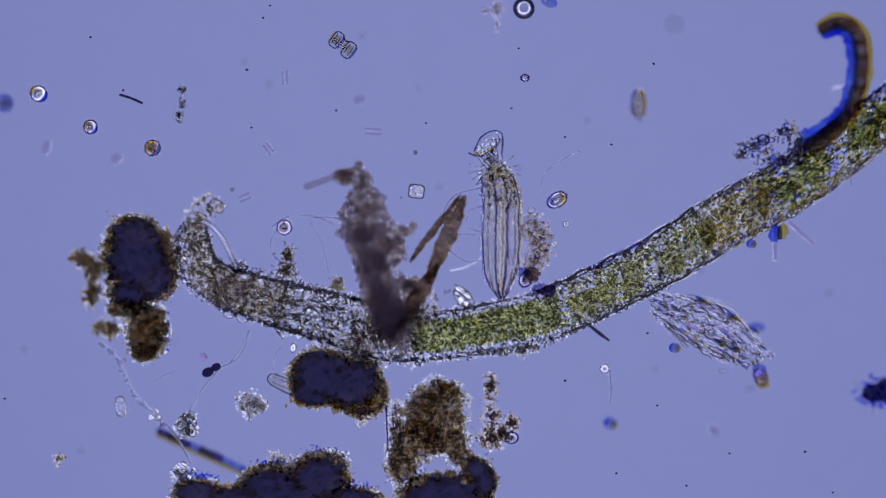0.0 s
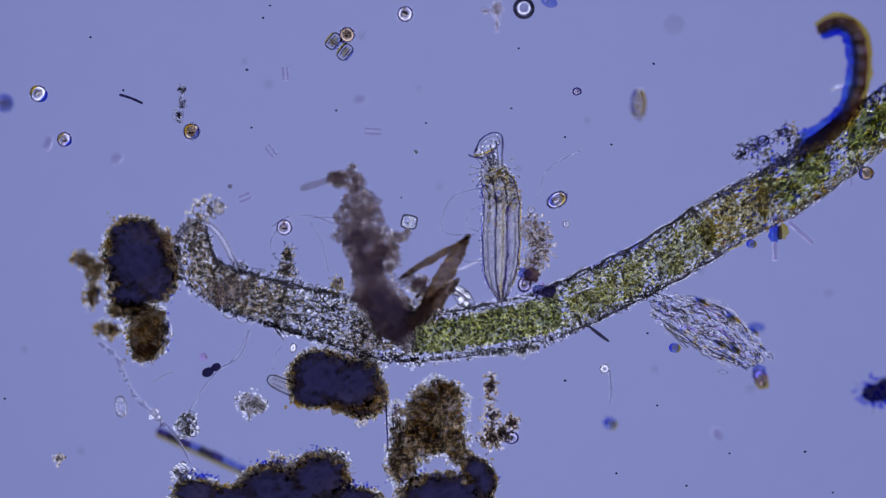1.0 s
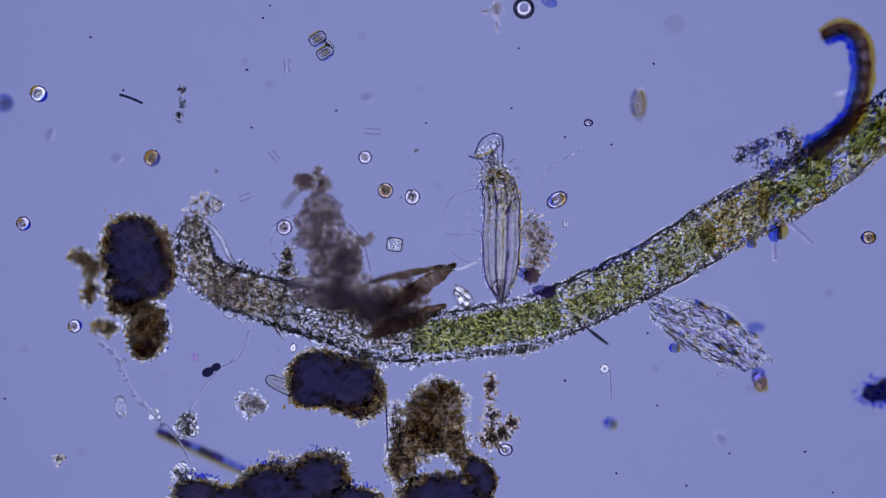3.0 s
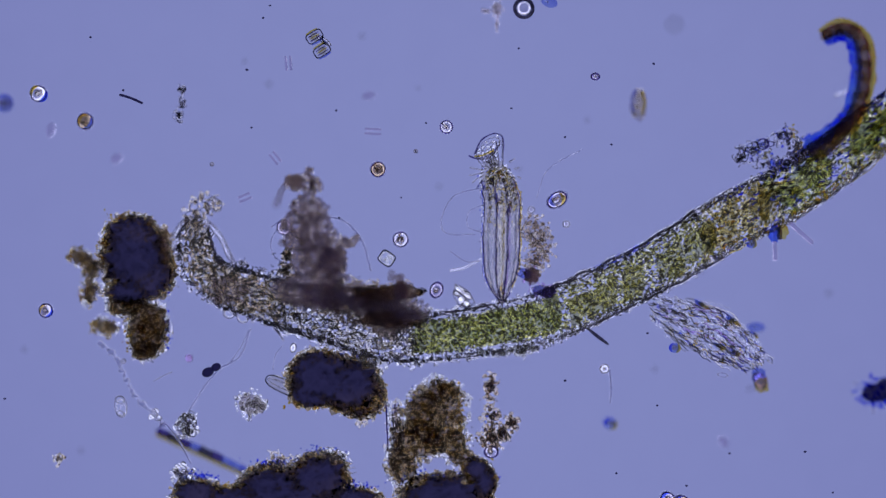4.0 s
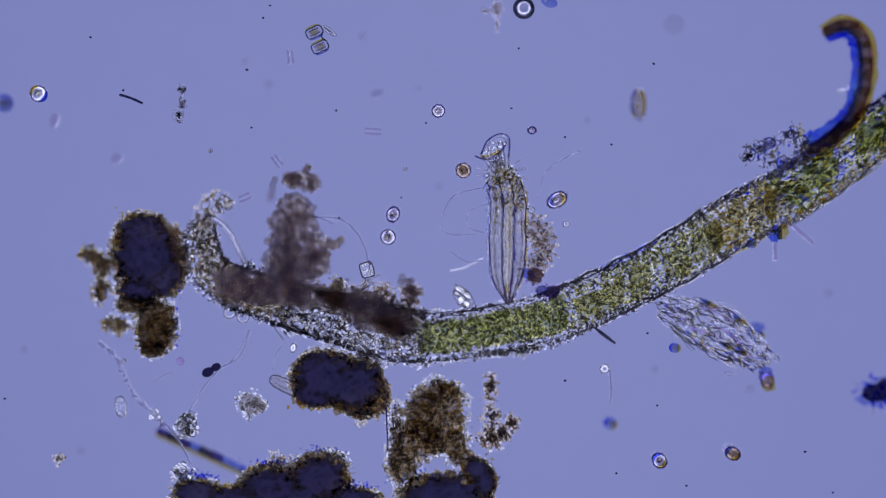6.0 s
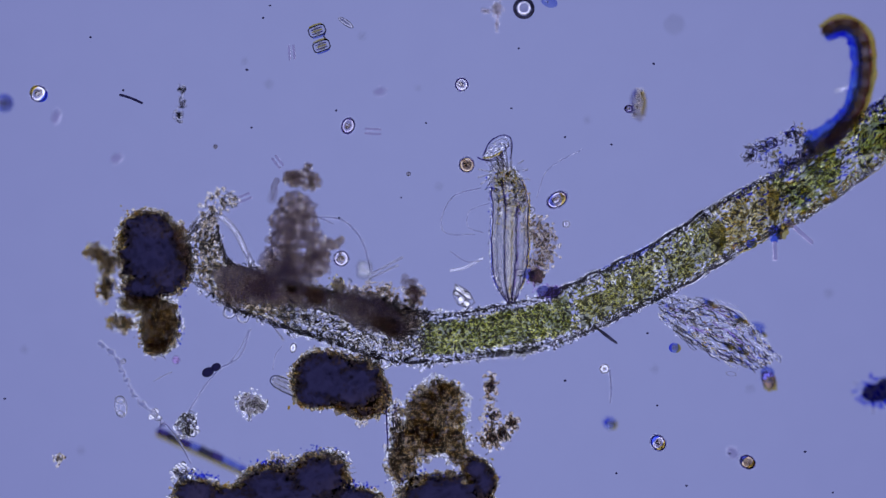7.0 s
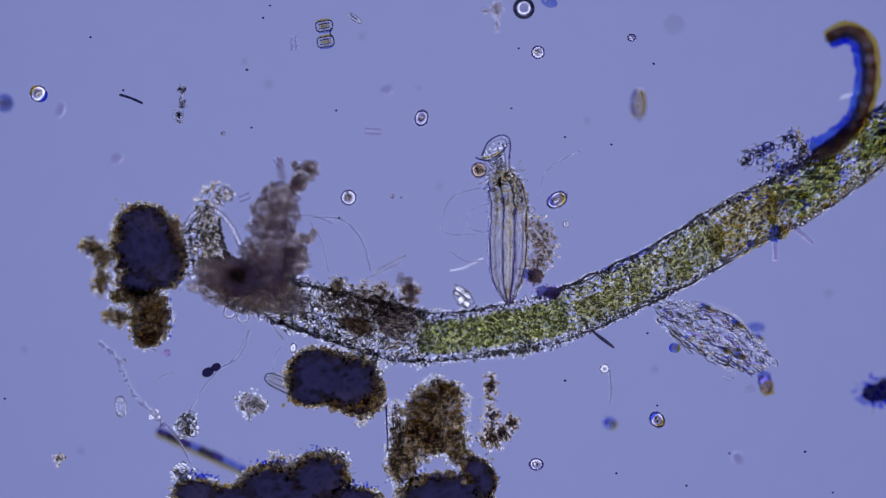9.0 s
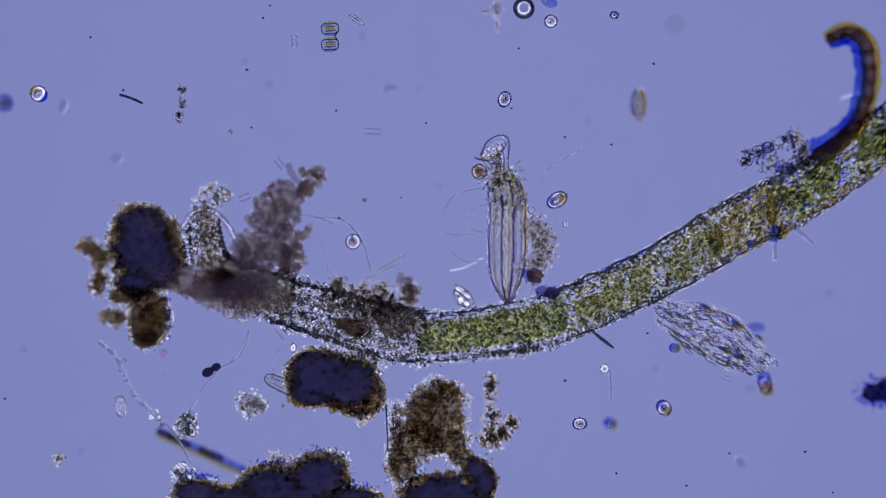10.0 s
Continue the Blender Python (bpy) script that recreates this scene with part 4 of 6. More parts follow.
# ---- ribbed rotifer case standing on the filament ----
def ribbed_case():
    ob = thing("ribbed_case", 885, 400, "tall clear ribbed case with flared mouth standing on the filament", "rotifer case")
    # along the case from the foot to the neck: place, half width, mid line
    prof = [(130, 5, 2), (118, 11, 2), (104, 19, 0), (80, 27, 0), (60, 30, 1), (31, 32, 1.5), (12, 32, 1.5), (-21, 31, 2), (-40, 31, 3), (-54, 31, 1.5), (-72, 30, -2), (-90, 27, -6), (-106, 20, -9), (-120, 11, -12)]
    line = curve([(c, a, b) for a, b, c in prof], 5)
    s = Shape()
    n, sides = len(line), 20
    v = [(line[0][0], line[0][1] + 4, 0)]
    for c, a, b in line:
        for k in range(sides):
            x = k * 2 * math.pi / sides
            v.append((c + b * math.cos(x), a, b * 0.5 * math.sin(x)))
    v.append((line[-1][0], line[-1][1] - 3, 0))
    f = [(0, 1 + k, 1 + (k + 1) % sides) for k in range(sides)]
    for i in range(n - 1):
        p, q = 1 + i * sides, 1 + (i + 1) * sides
        f += [(p + k, q + k, q + (k + 1) % sides, p + (k + 1) % sides) for k in range(sides)]
    f += [(1 + (n - 1) * sides + k, len(v) - 1, 1 + (n - 1) * sides + (k + 1) % sides) for k in range(sides)]
    s.add(v, [g[::-1] for g in f])
    part("case_wall", s, M_CASE, ob)
    # the outermost blue and ochre lines are painted lens colour fringe, not ribs
    for side, thick, material, lo, hi in ((-1.0, 1.2, M_RIB, 0, 4), (-1.08, 0.8, M_BLUE, 6, 8), (-0.84, 0.9, M_BEAD, 2, 6), (-0.72, 1.0, M_EDGE, 3, 8), (-0.50, 0.7, M_HAIR, 4, 12), (-0.30, 1.7, M_RIB, 1, 3), (-0.19, 1.2, M_BEAD, 2, 6),
                                          (-0.02, 2.2, M_BEAD, 2, 14), (0.10, 0.9, M_OCHRE, 4, 16), (0.20, 1.0, M_BEAD, 3, 10), (0.34, 1.8, M_RIB, 1, 3), (0.46, 0.8, M_VIOLET, 3, 14), (0.62, 0.7, M_HAIR, 4, 10), (0.78, 1.1, M_EDGE, 2, 4),
                                          (0.88, 0.9, M_BEAD, 2, 5), (1.0, 1.2, M_RIB, 0, 3), (1.08, 0.9, M_OCHRE, 10, 4)):
        s = Shape()
        pts = [(c + b * side + 2.6 * noise.noise(Vector((a * 0.09, side * 9, 0))), a, b * 0.5 * math.sqrt(max(0, 1 - side * side)) + 2) for c, a, b in line[lo:n - hi - 7]]
        tube(s, pts, thick, 8, 0.8, side)
        part("rib", s, material, ob)
    rng = np.random.default_rng(71)
    s = Shape()
    for k in range(46):
        c, a, b = line[rng.integers(4, n - 10)]
        lo, hi = ((-0.98, -0.34), (0.38, 0.98), (-0.28, 0.3))[k % 3]
        a += rng.uniform(-2, 2)
        tube(s, [(c + b * x, a + 2.5 * math.sin(x * 3 + k), b * 0.45 * math.sqrt(max(0, 1 - x * x)) + 1) for x in np.linspace(lo, hi, 5)], rng.uniform(0.5, 0.9), 5)
    part("cross_lines", s, M_HAIR, ob, kind="stuff")
    # rows of small scales down both edges, with dark strands painted as their shadows
    for name, material, step in (("edge_scales", M_CLEAR, 5.0), ("scale_shadows", M_FLECK, 7.0)):
        s = Shape()
        for side in (-1, 1):
            for a in np.arange(-104, 112, step):
                i = int(np.argmin(np.abs(line[:, 1] - a)))
                c, _, b = line[i]
                d = rng.uniform(1.02, 1.14)
                if material is M_CLEAR:
                    grain(s, (c + side * b * d, a, rng.uniform(-3, 4)), rng.uniform(2.0, 3.2), rng, 2)
                else:
                    squiggle(s, (c + side * b * d, a, 4), rng.uniform(4, 7), 0.9, rng, 0.5 * side, 0.4)
        part(name, s, material, ob, kind="stuff")
    s = Shape()
    for k in range(260):
        c, a, b = line[rng.integers(n)]
        grain(s, (c + rng.uniform(-0.9, 0.9) * b, a + rng.uniform(-3, 3), rng.uniform(-6, 8)), rng.uniform(1.3, 2.6), rng)
    part("scale_coat", s, M_HAIR, ob, kind="stuff")
    for name, material, count, r0 in (("shoulder_crust", M_RUST, 210, 3.6), ("ochre_grains", M_OCHRE, 70, 2.8), ("cobalt_grains", M_COBALT, 30, 2.4), ("pale_scales", M_CLEAR, 120, 3.4)):
        s = Shape()
        for k in range(count):
            c, a, b = line[int(n * 0.45 + (n * 0.55 - 6) * math.sqrt(rng.uniform(0, 1)))]
            shift = {"ochre_grains": 0.35, "cobalt_grains": -0.7}.get(name, 0.0)
            grain(s, (c + (shift + rng.uniform(-0.75, 0.85)) * b, a + rng.uniform(-5, 5), rng.uniform(-6, 10)), rng.uniform(0.5, 1) * r0, rng)
        part(name, s, material, ob, "rusty scaly shoulder" if material is M_RUST else "", kind="stuff")
    s = Shape()
    for k in range(90):
        c, a, b = line[rng.integers(int(n * 0.66), n - 7)]
        squiggle(s, (c + rng.uniform(-0.9, 1.0) * b, a + rng.uniform(-4, 4), 12), rng.uniform(4, 8), 0.9, rng)
    part("shoulder_scratches", s, M_FLECK, ob, kind="stuff")
    # flared cup of the mouth, with a dark lip that runs out to a point
    for x, y, z, r, thick, squash, lean in ((-22, -142, 6, 25, 1.5, 0.55, -0.74), (-20, -138, 4, 18, 1.2, 0.55, -0.82), (-24, -146, 8, 12, 1.0, 0.5, -0.6)):
        s = Shape()
        ring(s, (x, y, z), r, thick, squash=squash, lean=lean)
        part("mouth_ring", s, M_EDGE, ob, "dark-rimmed flared mouth")
    for x0, y0, x1, y1 in ((-44, -126, -26, -104), (-40, -130, -20, -106), (-30, -136, -14, -106), (-18, -146, -10, -106), (-8, -154, -4, -106), (2, -160, 3, -108)):
        s = Shape()
        tube(s, curve([(x0, y0, 4), ((x0 + x1) / 2 + 2, (y0 + y1) / 2 + 3, 5), (x1, y1, 3)], 4), 1.2, 6, 0.5, x0)
        part("mouth_rib", s, M_EDGE, ob)
    s = Shape()
    tube(s, curve([(-56, -129, 6), (-46, -125, 6), (-34, -124, 6), (-16, -134, 6), (0, -150, 6)], 5), 1.2, 7, 0.6)
    tube(s, curve([(-46, -132, 6), (-34, -156, 6), (-14, -168, 6), (2, -164, 6), (5, -146, 6), (2, -126, 6)], 5), 1.2, 7, 0.6)
    part("lip", s, M_RIB, ob, "dark lip of the mouth")
    s = Shape()
    tube(s, curve([(-46, -128, 8), (-30, -130, 8), (-12, -140, 8)], 5), 1.6, 7, 0.6)
    part("ochre_lip", s, M_OCHRE, ob)
    s = Shape()
    for k in range(36):
        x = rng.uniform(0, 1)
        grain(s, (-42 + 40 * x + rng.normal() * 3, -128 - 22 * x + rng.normal() * 7, rng.uniform(-4, 6)), rng.uniform(1.8, 3.6), rng, 2)
    part("mouth_grains", s, M_CLEAR, ob, kind="stuff")
    s = Shape()
    for k in range(90):
        t = rng.uniform(0, 1)
        grain(s, (-14 + rng.normal() * (5 + 5 * t), -134 + 26 * t, rng.uniform(-5, 8)), rng.uniform(1.8, 3.6), rng, 2)
    part("neck", s, M_HAIR, ob, "granular brownish neck", kind="stuff")
    for x, y, dx, dy in ((-32, -104, -22, -4), (-32, -99, -23, 5), (-30, -94, -20, 12), (-28, -89, -14, 17), (16, -118, 9, -6), (24, -106, 9, -2), (30, -92, 6, 3)):
        s = Shape()
        tube(s, [(x, y, 2), (x + dx * 0.5, y + dy * 0.4, 2), (x + dx, y + dy, 2)], 1.5, 6, 0.5, x)
        part("spine", s, M_EDGE, ob)
    return ob


rotifer = ribbed_case()


# ---- hooked thread at the rim of the field ----
def hook():
    ob = thing("hooked_thread", 1500, 140, "dark hooked thread with painted blue and ochre lens fringes", "algal thread", h=40)
    mid = curve([(-50, -84, 0), (-30, -96, 0), (-6, -96, 0), (16, -72, 0), (22, -25, 0), (14, 25, 0), (-4, 65, 0), (-34, 98, 0), (-70, 122, -4)], 7)
    n = len(mid)
    wid = np.array([15 + 5 * math.sin(math.pi * k / n) + (max(0, k - n * 0.75) * 0.8) for k in range(n)])
    s = Shape()
    tube(s, mid, wid * 0.66, 16, 0.5, 4)
    part("body", s, M_BARK, ob)
    for i in range(2, n - 4, 4):
        s = Shape()
        lump(s, mid[i] + (3 + 3 * math.sin(i * 2.3), 3 * math.cos(i * 1.7), 2), (wid[i] * (0.42 + 0.15 * math.sin(i)), wid[i] * (0.4 + 0.12 * math.cos(i * 3)), 6), i, 3, 0.6)
        part("dark_band", s, M_KNOT if i % 8 else M_BARK, ob)
    tan = np.gradient(mid, axis=0)
    tan /= np.linalg.norm(tan, axis=1)[:, None]
    nor = np.column_stack([-tan[:, 1], tan[:, 0], tan[:, 2]])
    # blue, ochre and russet strips paint the lens's colour fringe onto the thread
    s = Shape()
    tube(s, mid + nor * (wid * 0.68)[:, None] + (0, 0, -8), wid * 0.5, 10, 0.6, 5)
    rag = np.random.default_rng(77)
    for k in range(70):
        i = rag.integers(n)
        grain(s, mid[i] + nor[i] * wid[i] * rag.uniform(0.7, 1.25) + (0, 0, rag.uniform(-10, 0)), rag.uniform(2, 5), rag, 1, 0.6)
    part("inner_fringe", s, M_COBALT, ob, "blue inner lens fringe, painted")
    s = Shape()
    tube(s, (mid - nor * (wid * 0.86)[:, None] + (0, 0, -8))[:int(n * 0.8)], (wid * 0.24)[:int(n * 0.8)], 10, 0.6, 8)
    part("outer_fringe", s, M_OCHRE, ob, "ochre outer lens fringe, painted")
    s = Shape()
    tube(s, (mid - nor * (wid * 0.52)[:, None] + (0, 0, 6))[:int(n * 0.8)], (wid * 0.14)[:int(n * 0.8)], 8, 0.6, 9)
    part("russet_fringe_line", s, M_RUSSET, ob, "russet line of the painted lens fringe")
    rng = np.random.default_rng(72)
    s = Shape()
    for k in range(60):
        i = rng.integers(n)
        grain(s, mid[i] + nor[i] * wid[i] * rng.uniform(-1.1, 1.1) + (0, 0, 6), rng.uniform(2, 4.5), rng)
    part("granular_coat", s, M_BROWN, ob, kind="stuff")
    s = Shape()
    tube(s, [(-30, 20, 0), (-14, 14, 0), (6, 8, 0)], 2.5, 8)
    part("spine", s, M_HAIR, ob)
    return ob


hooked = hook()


# ---- feathery fan of threads under the filament ----
def fan():
    ob = thing("thread_fan", 1150, 525, "feathery fan of clear threads with painted ochre fringe spots", "thread fan")
    rng = np.random.default_rng(73)

    def spot(t, a):
        top = np.array((210 * t, -5 + 103 * t ** 2.9, 0.0))
        low = np.array((164 * t, 22 + 103 * t ** 0.62, 0.0))
        return top * (1 - a) + low * a

    for k in range(84):
        a = rng.choice((0.0, 1.0)) + rng.normal() * 0.03 if k < 22 else rng.uniform(0.02, 0.98)
        t0 = rng.uniform(0, 0.78)
        t1 = min(1.06, t0 + rng.uniform(0.14, 0.34))
        drift = rng.normal() * 0.10
        pts = [spot(t, a + drift * (t - t0) / (t1 - t0)) + (rng.normal() * 1.2, rng.normal() * 2.2, 4 * math.sin(k)) for t in np.linspace(t0, t1, 6)]
        s = Shape()
        tube(s, curve(pts, 3), rng.uniform(0.7, 1.3), 6)
        part("thread", s, (M_EDGE, M_HAIR, M_RIB if k < 22 else M_VIOLET, M_BEAD, M_HAIR, M_FLECK)[k % 6], ob)
    for name, material, count in (("short_thread_mass", M_FLECK, 190), ("clear_thread_mass", M_BEAD, 210), ("blue_thread_mass", M_BLUE, 60), ("ochre_thread_mass", M_OCHRE, 46)):
        s = Shape()
        for k in range(count):
            t, a = rng.uniform(0.02, 1.03), rng.uniform(0, 1)
            if material is M_OCHRE:
                t = rng.uniform(0.35, 1.03)
            squiggle(s, spot(t, a) + (0, 0, rng.uniform(-5, 5)), rng.uniform(5, 15), rng.uniform(0.7, 1.3), rng, 0.45 + 0.25 * t, 0.35)
        part(name, s, material, ob, kind="stuff")
    # ochre and violet sides of each spot paint colour fringing by the lens
    for x, y, r, lean in ((92, 7, 9, 0.5), (147, 36, 9, 0.55), (124, 82, 8, 0.5), (152, 92, 8, 0.7), (196, 142, 15, 1.3), (60, 62, 6, 0.6), (186, 60, 6, 0.8), (20, 14, 5, 0.4)):
        for name, off, material in (("ochre_fringe_spot", 0.55, M_OCHRE), ("violet_fringe_spot", -0.65, M_COBALT if r < 14 else M_BLUE), ("brown_spot", 0.0, M_BARK if r < 14 else M_VIOLET)):
            s = Shape()
            lump(s, (0, 0, 0), (r * (0.9 if material is not M_BARK else 0.75), r * 0.42 if r < 14 else r * 0.8, 4), x + off, 3, 0.5)
            v = s.v[0] + (r * off, 0, 0)
            s.v[0] = np.column_stack([v[:, 0] * math.cos(lean) - v[:, 1] * math.sin(lean) + x, v[:, 0] * math.sin(lean) + v[:, 1] * math.cos(lean) + y, v[:, 2] + 26 + off])
            part(name, s, material, ob)
    s = Shape()
    for k in range(240):
        q = spot(rng.uniform(0.02, 1.02), rng.uniform(0, 1))
        one = Shape()
        grain(one, (0, 0, 0), rng.uniform(1.4, 2.8), rng, 2)
        v = one.v[0] * (1.9, 1.0, 1.0)
        v = np.column_stack([v[:, 0] * 0.86 - v[:, 1] * 0.5, v[:, 0] * 0.5 + v[:, 1] * 0.86, v[:, 2]])
        s.add(v + q + (0, 0, rng.uniform(-4, 4)), one.f)
    part("clear_grain_coat", s, M_HAIR, ob, kind="stuff")
    s = Shape()
    ring(s, (130, 132, 0), 9, 1.2, squash=0.4, lean=0.15)
    part("loop", s, M_EDGE, ob)
    return ob


thread_fan = fan()


# ---- fine threads ----
def thread(u, v, pts, r, label, material=M_HAIR, name="hyaline_thread", h=0, wave=0.0):
    if material is M_HAIR and not isinstance(r, list) and r < 2.3:
        material = M_FAINT
    s = Shape()
    tube(s, curve(pts, 8), r, 8, wave, u)
    ob = part(name, s, material)
    ob.location = at(u, v, h)
    return tagged(ob, label, "thread", "fine threads")


def arched_tube():
    """A clear tube with dark walls, arching over the filament's head."""
    ob = thing("arched_tube", 370, 400, "clear curved tube with dark walls arching over the filament's head", "tube", h=16)
    mid = curve([(-58, 22, 0), (-44, 0, 0), (-22, -10, 0), (2, -2, 0), (22, 20, 0), (38, 50, 0), (50, 76, 0)], 7)
    tan = np.gradient(mid, axis=0)
    tan /= np.linalg.norm(tan, axis=1)[:, None]
    nor = np.column_stack([-tan[:, 1], tan[:, 0], tan[:, 2]])
    for name, off, r, material in (("wall", -4.2, 1.3, M_EDGE), ("wall", 4.2, 1.3, M_EDGE), ("clear_middle", 0, 2.4, M_HAIR)):
        s = Shape()
        tube(s, mid + nor * off, r, 8, 0.4, off)
        part(name, s, material, ob)
    return ob


HEAD_THREADS = [
    arched_tube(),
    thread(405, 445, [(-10, -22, 0), (0, 0, 0), (10, 28, 0)], 3.2, "short clear tube beside the filament's head", h=12),
]
thread(530, 400, [(-50, 2, 0), (-20, -16, 0), (20, -18, 0), (60, -4, 0)], 1.5, "thin clear thread arching beside a round cell")
thread(485, 430, [(8, -30, 0), (-6, 0, 0), (2, 26, 0), (22, 36, 0)], 1.2, "thin clear looped thread below a round cell")
thread(565, 440, [(-15, -45, 0), (5, -10, 0), (16, 40, 0)], 1.0, "thin clear thread rising from the filament")
thread(825, 465, [(-28, 14, 0), (0, 8, 0), (30, -8, 0)], 2.4, "pair of clear threads reaching to the ribbed case")
thread(825, 455, [(-28, -10, 0), (0, 8, 0), (26, 6, 0)], 1.2, "thin clear thread reaching to the ribbed case")
thread(810, 385, [(40, -52, 0), (-6, -38, 0), (-28, 0, 0), (-20, 28, 0), (30, 30, 0)], 1.3, "thin looped thread beside the ribbed case")
thread(845, 390, [(20, -30, 0), (-14, -16, 0), (-16, 12, 0), (10, 22, 0)], 1.0, "small thin looped thread beside the ribbed case")
thread(990, 300, [(-40, 50, 0), (-20, 0, 0), (40, -35, 0)], 0.9, "faint thread curving away from the ribbed case")
thread(600, 420, [(-46, -36, 0), (6, -30, 0), (40, 6, 0), (56, 60, 0)], 2.2, "faint clear tube arching beyond the plume", h=-8)
thread(405, 620, [(38, -38, 0), (20, 10, 0), (-14, 32, 0), (-40, 60, 0), (-72, 110, 0)], 2.0, "thin stalk of a dark two-celled body")
thread(425, 612, [(14, -26, 0), (0, 5, 0), (-18, 30, 0)], 1.3, "thin thread beside the stalk")
thread(290, 667, [(-18, 8, 0), (0, -2, 0), (14, -8, 0)], 1.0, "tiny wavy thread lying on the slide", material=M_EDGE)
thread(495, 640, [(5, -28, 0), (-8, -10, 0), (-12, 14, 0)], 1.0, "thin thread above a clear capsule")
thread(1082, 690, [(-3, -35, 0), (0, 0, 0), (-2, 22, 0)], 2.0, "faint stalk under a small round cell", h=-14)
thread(320, 780, [(-30, -34, 0), (-4, 0, 0), (18, 40, 0)], 1.5, "thin thread passing the clear cluster")
BRISTLES = []
for u_, v_, dx, dy, r_ in ((490, 586, 12, 17, 1.9), (1371, 430, 1, 30, 4.0), (1417, 412, 20, 18, 4.0), (678, 482, -26, 12, 2.0), (686, 470, -26, 14, 2.2), (1506, 316, 0, 14, 1.2)):
    BRISTLES.append(thread(u_, v_, [(-dx, -dy, 0), (0, 0, 0), (dx, dy, 0)], r_, "short straight clear bristle beside the filament", name="bristle", material=M_PINK if u_ > 1300 else M_EDGE))
thread(232, 175, [(-20, -7, 0), (0, -1, 0), (20, 8, 0)], 2.2, "short black slightly bent rod on the slide", material=M_INK, name="black_rod")
SPIKE = thread(1058, 588, [(-20, -16, 0), (0, 0, 0), (20, 15, 0)], [1.0 + 2.2 * math.sin(math.pi * (k + 1) / 19) for k in range(17)], "dark pointed spike below the filament", material=M_LINE, name="spike")


def beaded_chain():
    ob = thing("beaded_chain", 250, 690, "chain of small clear cells trailing from the detritus clump", "cell chain")
    line = curve([(-72, -82, 0), (-45, -58, 0), (-30, -25, 0), (-8, 15, 0), (22, 42, 0), (40, 66, 0)], 9)
    for k in range(0, len(line), 2):
        s = Shape()
        lump(s, line[k], (5.0 + 2.2 * math.sin(k * 1.3), 4.6 + 1.5 * math.cos(k * 2.1), 4), k, 2, 0.35)
        part("cell", s, M_FAINT, ob)
    for k, (x, y) in enumerate([(24, 44), (30, 50), (18, 48), (26, 38), (-32, -50)]):
        s = Shape()
        lump(s, (x, y, 3), (6, 5, 5), k, 2, 0.3)
        part("bead", s, M_EDGE if k == 4 else M_CLEAR, ob)
    return ob


def banded_rod():
    ob = thing("banded_rod", 360, 800, "blurred blue-black rod with darker bands", "algal thread", h=-66)
    a, b = np.array((-82, -36, 0)), np.array((86, 40, 0))
    for k in range(9):
        p, q = a + (b - a) * k / 9, a + (b - a) * (k + 1) / 9
        s = Shape()
        tube(s, [p, (p + q) / 2, q], 7, 10, 0.3, k)
        part("band", s, M_LINE if k in (1, 4) else (M_RIB if k in (0, 2, 5) else M_BLUE), ob)
    s = Shape()
    tube(s, [a + (-4, 7, -6), (a + b) / 2 + (-4, 7, -6), b + (-4, 7, -6)], 4, 8, 0.3)
    part("margin", s, M_OCHRE, ob)
    return ob


beaded_chain()
banded_rod()


def capsule():
    ob = thing("clear_capsule", 500, 679, "clear rounded capsule stuck in the black detritus lump", "capsule cell", turn=-24)
    s = Shape()
    tube(s, [(-22, 0, 0), (-19, 0, 0), (-10, 0, 0), (10, 0, 0), (26, 0, 0)], [7, 11, 13, 13, 13], 14)
    part("shell", s, M_CASE, ob)
    for d in (-10, -4, 4, 10):
        s = Shape()
        tube(s, [(-18, d, 8), (0, d * 1.2, 9), (24, d * 1.2, 9)], 1.2, 6, 0.5, d)
        part("rib", s, M_LINE if abs(d) > 5 else M_EDGE, ob)
    s = Shape()
    tube(s, curve([(-16, -11, 0), (-27, -5, 0), (-27, 5, 0), (-16, 11, 0)], 6), 1.0, 6)
    part("end_cap", s, M_LINE, ob)
    return ob


cap = capsule()


